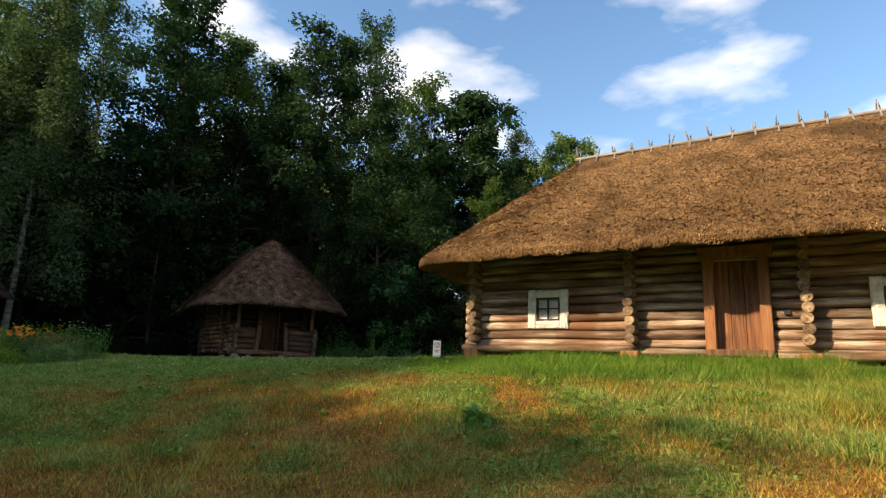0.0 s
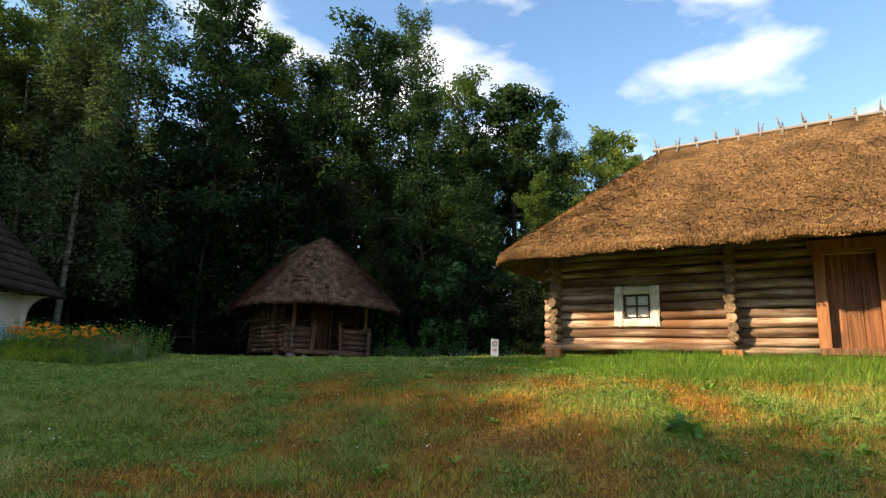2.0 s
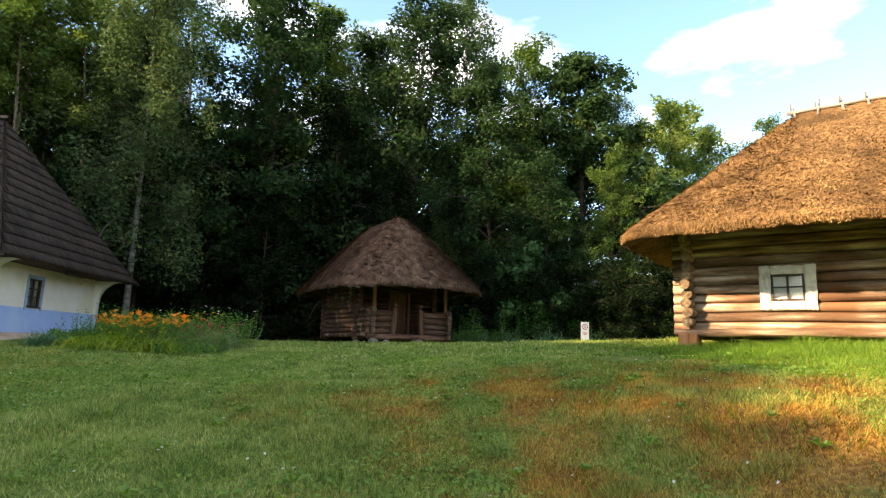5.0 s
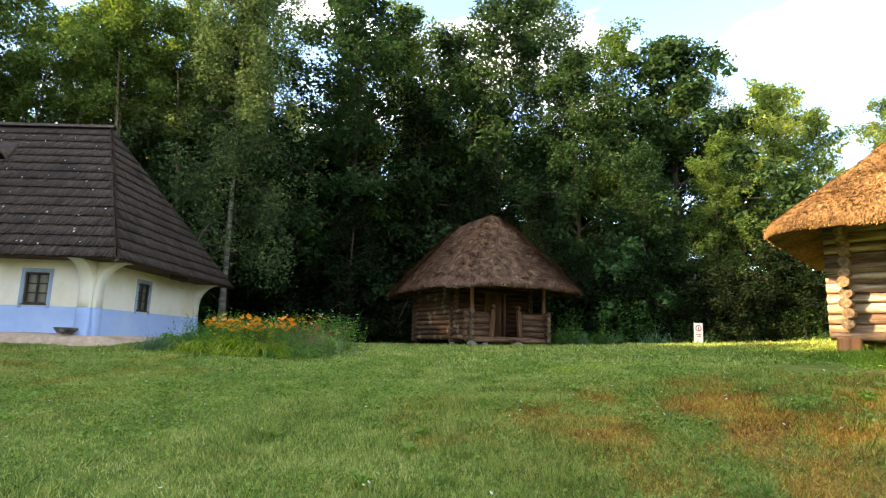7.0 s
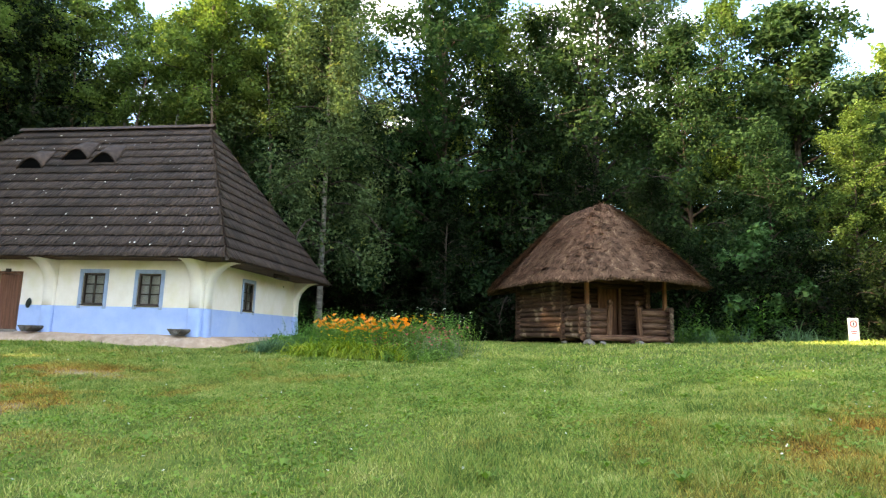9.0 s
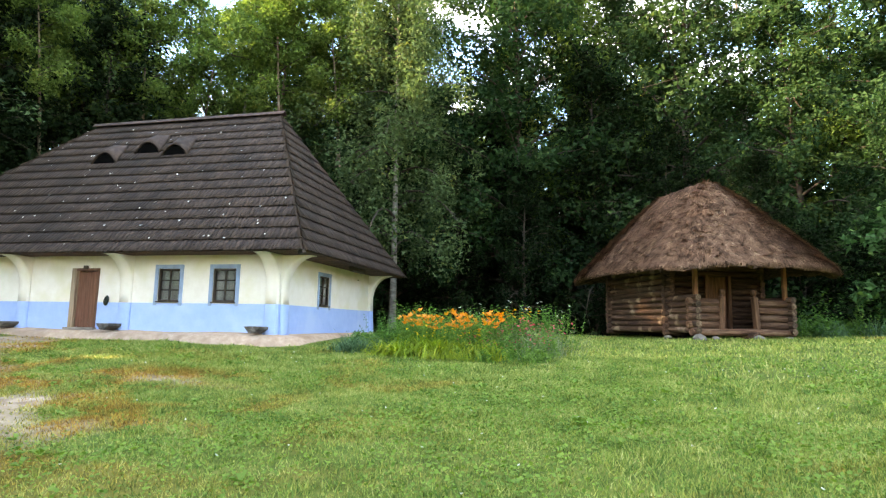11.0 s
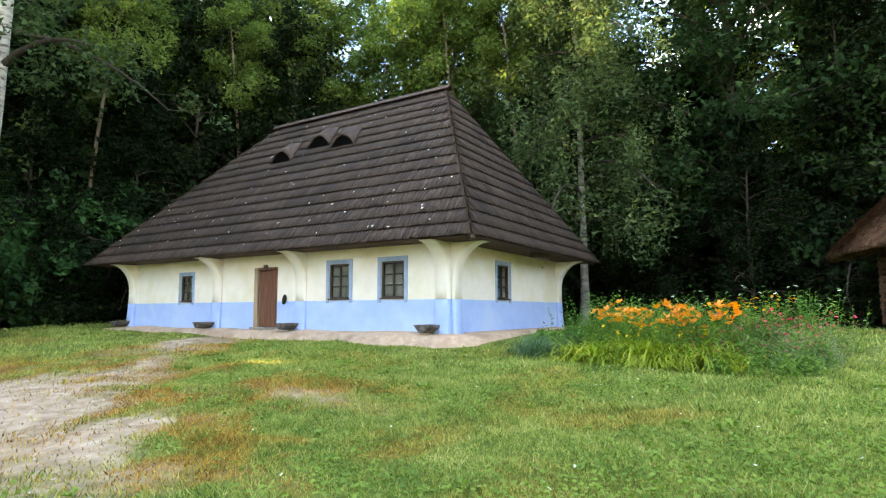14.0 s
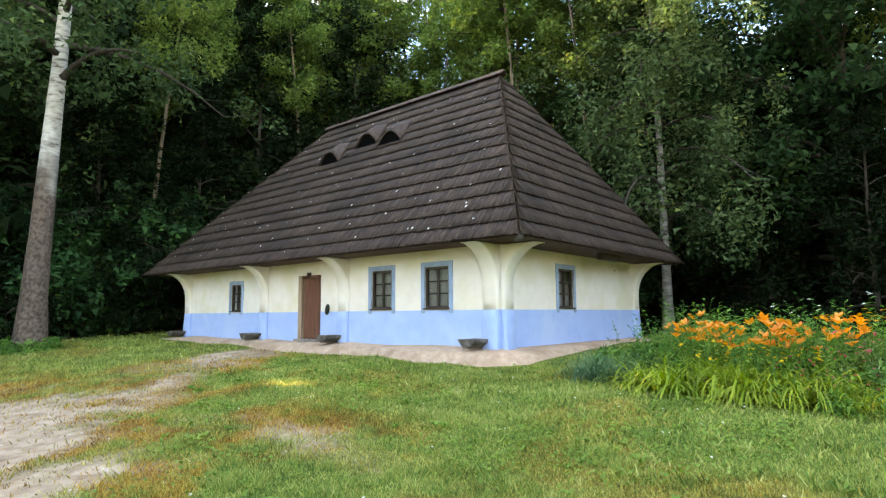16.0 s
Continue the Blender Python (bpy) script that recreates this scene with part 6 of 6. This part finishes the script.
def grass(name, n, x0, x1, y0, y1, tall, wide, seed, label, mat=None, fade=None):
    """Single blades over a stretch of the lawn, none under the buildings or on bare earth."""
    r = np.random.default_rng(seed)
    x, y = r.uniform(x0, x1, n), r.uniform(y0, y1, n)
    lump, fine = grain(x, y, 1.1, 4, 1), grain(x, y, 7.0, 2, 2)
    keep = r.uniform(0, 1, n) > np.clip(dirt_mask(x, y) * 1.1 - 0.15 * fine, 0, 0.94)
    if fade:
        keep &= r.uniform(0, 1, n) < smooth(fade[0], fade[1], x) * smooth(-0.4, 0.8, np.sin(x * 1.3 + 2 * np.sin(y * 0.9)) * np.sin(y * 1.1 + 0.5) + 0.3)
    hx, hy = x + 16.93, y - 18.46
    c, s = math.cos(radians(7.2)), math.sin(radians(7.2))
    lx, ly = hx * c + hy * s, -hx * s + hy * c
    keep &= ~((lx > -16.2) & (lx < -0.2) & (ly > 0.1) & (ly < 9))
    keep &= wood_mask(x, y) < 0.6
    keep &= np.hypot((x + 13.0) / 2.6, (y - 19.6) / 1.6) > 0.95
    bx, by = x - 8.886, y - 12.937
    c, s = math.cos(radians(-34.47)), math.sin(radians(-34.47))
    lx, ly = bx * c + by * s, -bx * s + by * c
    keep &= ~((lx > -7.9) & (ly > 0.05) & (ly < 4.6) & (lx < 12.6))
    gx_, gy_ = x + 7.12, y - 25.01
    c, s = math.cos(radians(33)), math.sin(radians(33))
    lx, ly = gx_ * c + gy_ * s, -gx_ * s + gy_ * c
    keep &= ~((lx > -0.1) & (lx < 3.5) & (ly > 0.1) & (ly < 5))
    x, y, lump, fine = x[keep], y[keep], lump[keep], fine[keep]
    n = len(x)
    z = height(x, y)
    tuft = smooth(0.55, 0.78, grain(x, y, 2.6, 3, 4))
    rank = 1 + 0.6 * smooth(1.0, 5.0, x) * smooth(5.0, 7.0, y)
    h = tall * rank * (0.25 + 0.7 * lump + 0.35 * fine + 0.9 * tuft) * r.uniform(0.5, 1.35, n)
    az, tl = r.uniform(0, 6.283, n), r.uniform(0.2, 1.3, n)
    w = wide * r.uniform(0.6, 1.3, n)
    b = np.stack([x, y, z - 0.005], -1)
    sd_ = np.stack([np.cos(az), np.sin(az), np.zeros(n)], -1) * w[:, None]
    th = az + r.uniform(0.6, 2.5, n)
    tip = b + np.stack([np.cos(th) * tl * h, np.sin(th) * tl * h, h], -1)
    V = np.stack([b - sd_, b + sd_, tip], 1).reshape(-1, 3)
    me = mesh_np(name, V, np.arange(len(V)).reshape(-1, 3), mat or GRASS)
    dr = np.clip((dry_mask(x, y) * 1.2 + 0.6 * np.sqrt(dirt_mask(x, y))) * (1 - 0.6 * tuft) + r.normal(0, 0.16, n), 0, 1)
    me.attributes.new("dry", "FLOAT", "POINT").data.foreach_set("value", np.repeat(dr, 3).astype(np.float32))
    tagged(new(name, me), label, "grass", kind="stuff")


grass("grass", 290000, -8, 8, 3.6, 12.5, 0.062, 0.006, 301, "short meadow grass, green and dried red-brown")
grass("grass", 260000, -18, -1, 7, 16, 0.056, 0.006, 306, "short green meadow grass on the lawn")
grass("grass", 270000, -24, -8, 11, 19.5, 0.050, 0.0055, 307, "short green lawn grass before the cottage")
grass("grass", 60000, -30, -14, 7, 13, 0.060, 0.009, 308, "short trodden grass beside the yard")
grass("grass", 150000, -36, 10, 14.5, 32, 0.075, 0.016, 302, "short green lawn grass round the houses")
GRASS_LUSH = leafy("lush grass", (0.045, 0.115, 0.018), (0.16, 0.28, 0.045), through=0.35, noise_scale=1.2, yellow=(0.30, 0.36, 0.07), gloss=0.08)
grass("grass", 60000, 0.5, 9, 9.2, 16.5, 0.13, 0.007, 303, "tall lush green grass along the barn wall", GRASS_LUSH)
grass("grass", 26000, -6, 8, 5, 13, 0.12, 0.007, 309, "tufts of taller green grass on the bank", GRASS_LUSH, (-7.0, 4.0))
grass("grass", 30000, -36, -22, 5, 16, 0.10, 0.009, 304, "lawn grass by the yard path")
# Brighter yellow blades paint the sunlight on this end of the bank.
GRASS_SUNLIT = leafy("yellow grass brightened for sunlight", (0.16, 0.19, 0.035), (0.42, 0.40, 0.08), through=0.4, noise_scale=1.2, yellow=(0.58, 0.48, 0.15))
CLOVER_LEAF = leafy("clover leaves", (0.07, 0.155, 0.03), (0.20, 0.32, 0.065), through=0.35, noise_scale=2.2, gloss=0.15)
grass("grass", 40000, 0.0, 8, 4.5, 14, 0.10, 0.008, 305, "tall yellow grass on the bank, coloured to look sunlit", GRASS_SUNLIT, (2.5, 6.0))
# pebbles in the bare earth
r = np.random.default_rng(91)
V, F = [], []
px, py = r.uniform(-26, -13, 450), r.uniform(8, 17, 450)
ok = dirt_mask(px, py) > 0.35
for x, y, z in zip(px[ok], py[ok], height(px[ok], py[ok])):
    k, q = len(V), r.uniform(0.008, 0.03) * np.array((1, r.uniform(0.6, 1), r.uniform(0.4, 0.7)))
    for c in ((1, 0, 0), (0, 1, 0), (-1, 0, 0), (0, -1, 0), (0.2, 0.1, 1)):
        V.append(np.array((x, y, z)) + q * np.array(c))
    F += [(k, k + 1, k + 4), (k + 1, k + 2, k + 4), (k + 2, k + 3, k + 4), (k + 3, k, k + 4)]
tagged(new("pebbles", mesh_np("pebbles", V, F, STONE_PALE)), "pale pebbles strewn over the bare earth", "stones", kind="stuff")
# clover blossoms and clover leaves in the lawn
r = np.random.default_rng(77)
V = []
cx, cy = r.uniform(-20, 2, 260), r.uniform(6, 19, 260)
ok = (dirt_mask(cx, cy) < 0.3)
cx, cy = cx[ok], cy[ok]
F = []
for x, y, z in zip(cx, cy, height(cx, cy)):
    blossom(V, F, np.array((x, y, z + r.uniform(0.03, 0.08))), 0.018, 6, r, 0.8)
tagged(new("clover", mesh_np("clover", V, F, CLOVER_WHITE)), "small white clover blossoms in the lawn", "flowers", kind="stuff")
n = 240000
x, y = r.uniform(-24, 5, n), r.uniform(4.5, 19, n)
pt = 7 * (grain(x, y, 0.7, 4, 9) - 0.52)
ok = (pt > r.uniform(-0.9, 1.1, n)) & (dirt_mask(x, y) < r.uniform(0.1, 0.6, n)) & (dry_mask(x, y) < r.uniform(0.1, 0.8, n))
ok &= ~((x < -17.6) & (y > 17.2))
x, y = x[ok], y[ok]
n = len(x)
pos = np.stack([x, y, height(x, y) + r.uniform(0.02, 0.08, n)], -1)
nr = r.normal(0, 0.35, (n, 3)) + np.array((0, 0, 1.0))
nr /= np.linalg.norm(nr, axis=1)[:, None]
a = np.cross(nr, r.normal(0, 1, (n, 3)))
a /= np.linalg.norm(a, axis=1)[:, None]
b = np.cross(nr, a)
sz = r.uniform(0.010, 0.026, n)[:, None]
V = np.stack([pos - a * sz, pos + b * sz, pos + a * sz, pos - b * sz], 1).reshape(-1, 3)
tagged(new("clover", mesh_np("clover", V, np.arange(len(V)).reshape(-1, 4), CLOVER_LEAF)), "low clover leaves in patches of the lawn", "weeds", kind="stuff")

# rosettes of plantain and dandelion leaves in the turf
r = np.random.default_rng(58)
n = 900
x, y = r.uniform(-22, 6, n), r.uniform(5, 18, n)
ok = (grain(x, y, 0.6, 3, 11) > r.uniform(0.35, 0.75, n)) & (dirt_mask(x, y) < 0.5) & (np.hypot((x + 13.0) / 2.9, (y - 19.6) / 2.0) > 1) & ~((x < -17.6) & (y > 17.0))
V, F = [], []
for cx, cy, cz in zip(x[ok], y[ok], height(x[ok], y[ok])):
    k0, size = r.uniform(0, 6.28), r.uniform(0.05, 0.13)
    for q in range(int(r.integers(5, 9))):
        an = k0 + q * 2.4
        d, w = np.array((math.cos(an), math.sin(an), 0.0)), np.array((-math.sin(an), math.cos(an), 0.0)) * size * r.uniform(0.18, 0.3)
        c, k, lift = np.array((cx, cy, cz + 0.02)), len(V), r.uniform(0.3, 0.8)
        V += [c, c + d * size * 0.55 + w + np.array((0, 0, size * lift)), c + d * size + np.array((0, 0, size * lift * 0.8)), c + d * size * 0.55 - w + np.array((0, 0, size * lift))]
        F.append((k, k + 1, k + 2, k + 3))
tagged(new("plantain", mesh_np("plantain", V, F, CLOVER_LEAF)), "rosettes of plantain leaves scattered through the lawn", "weeds", kind="stuff")
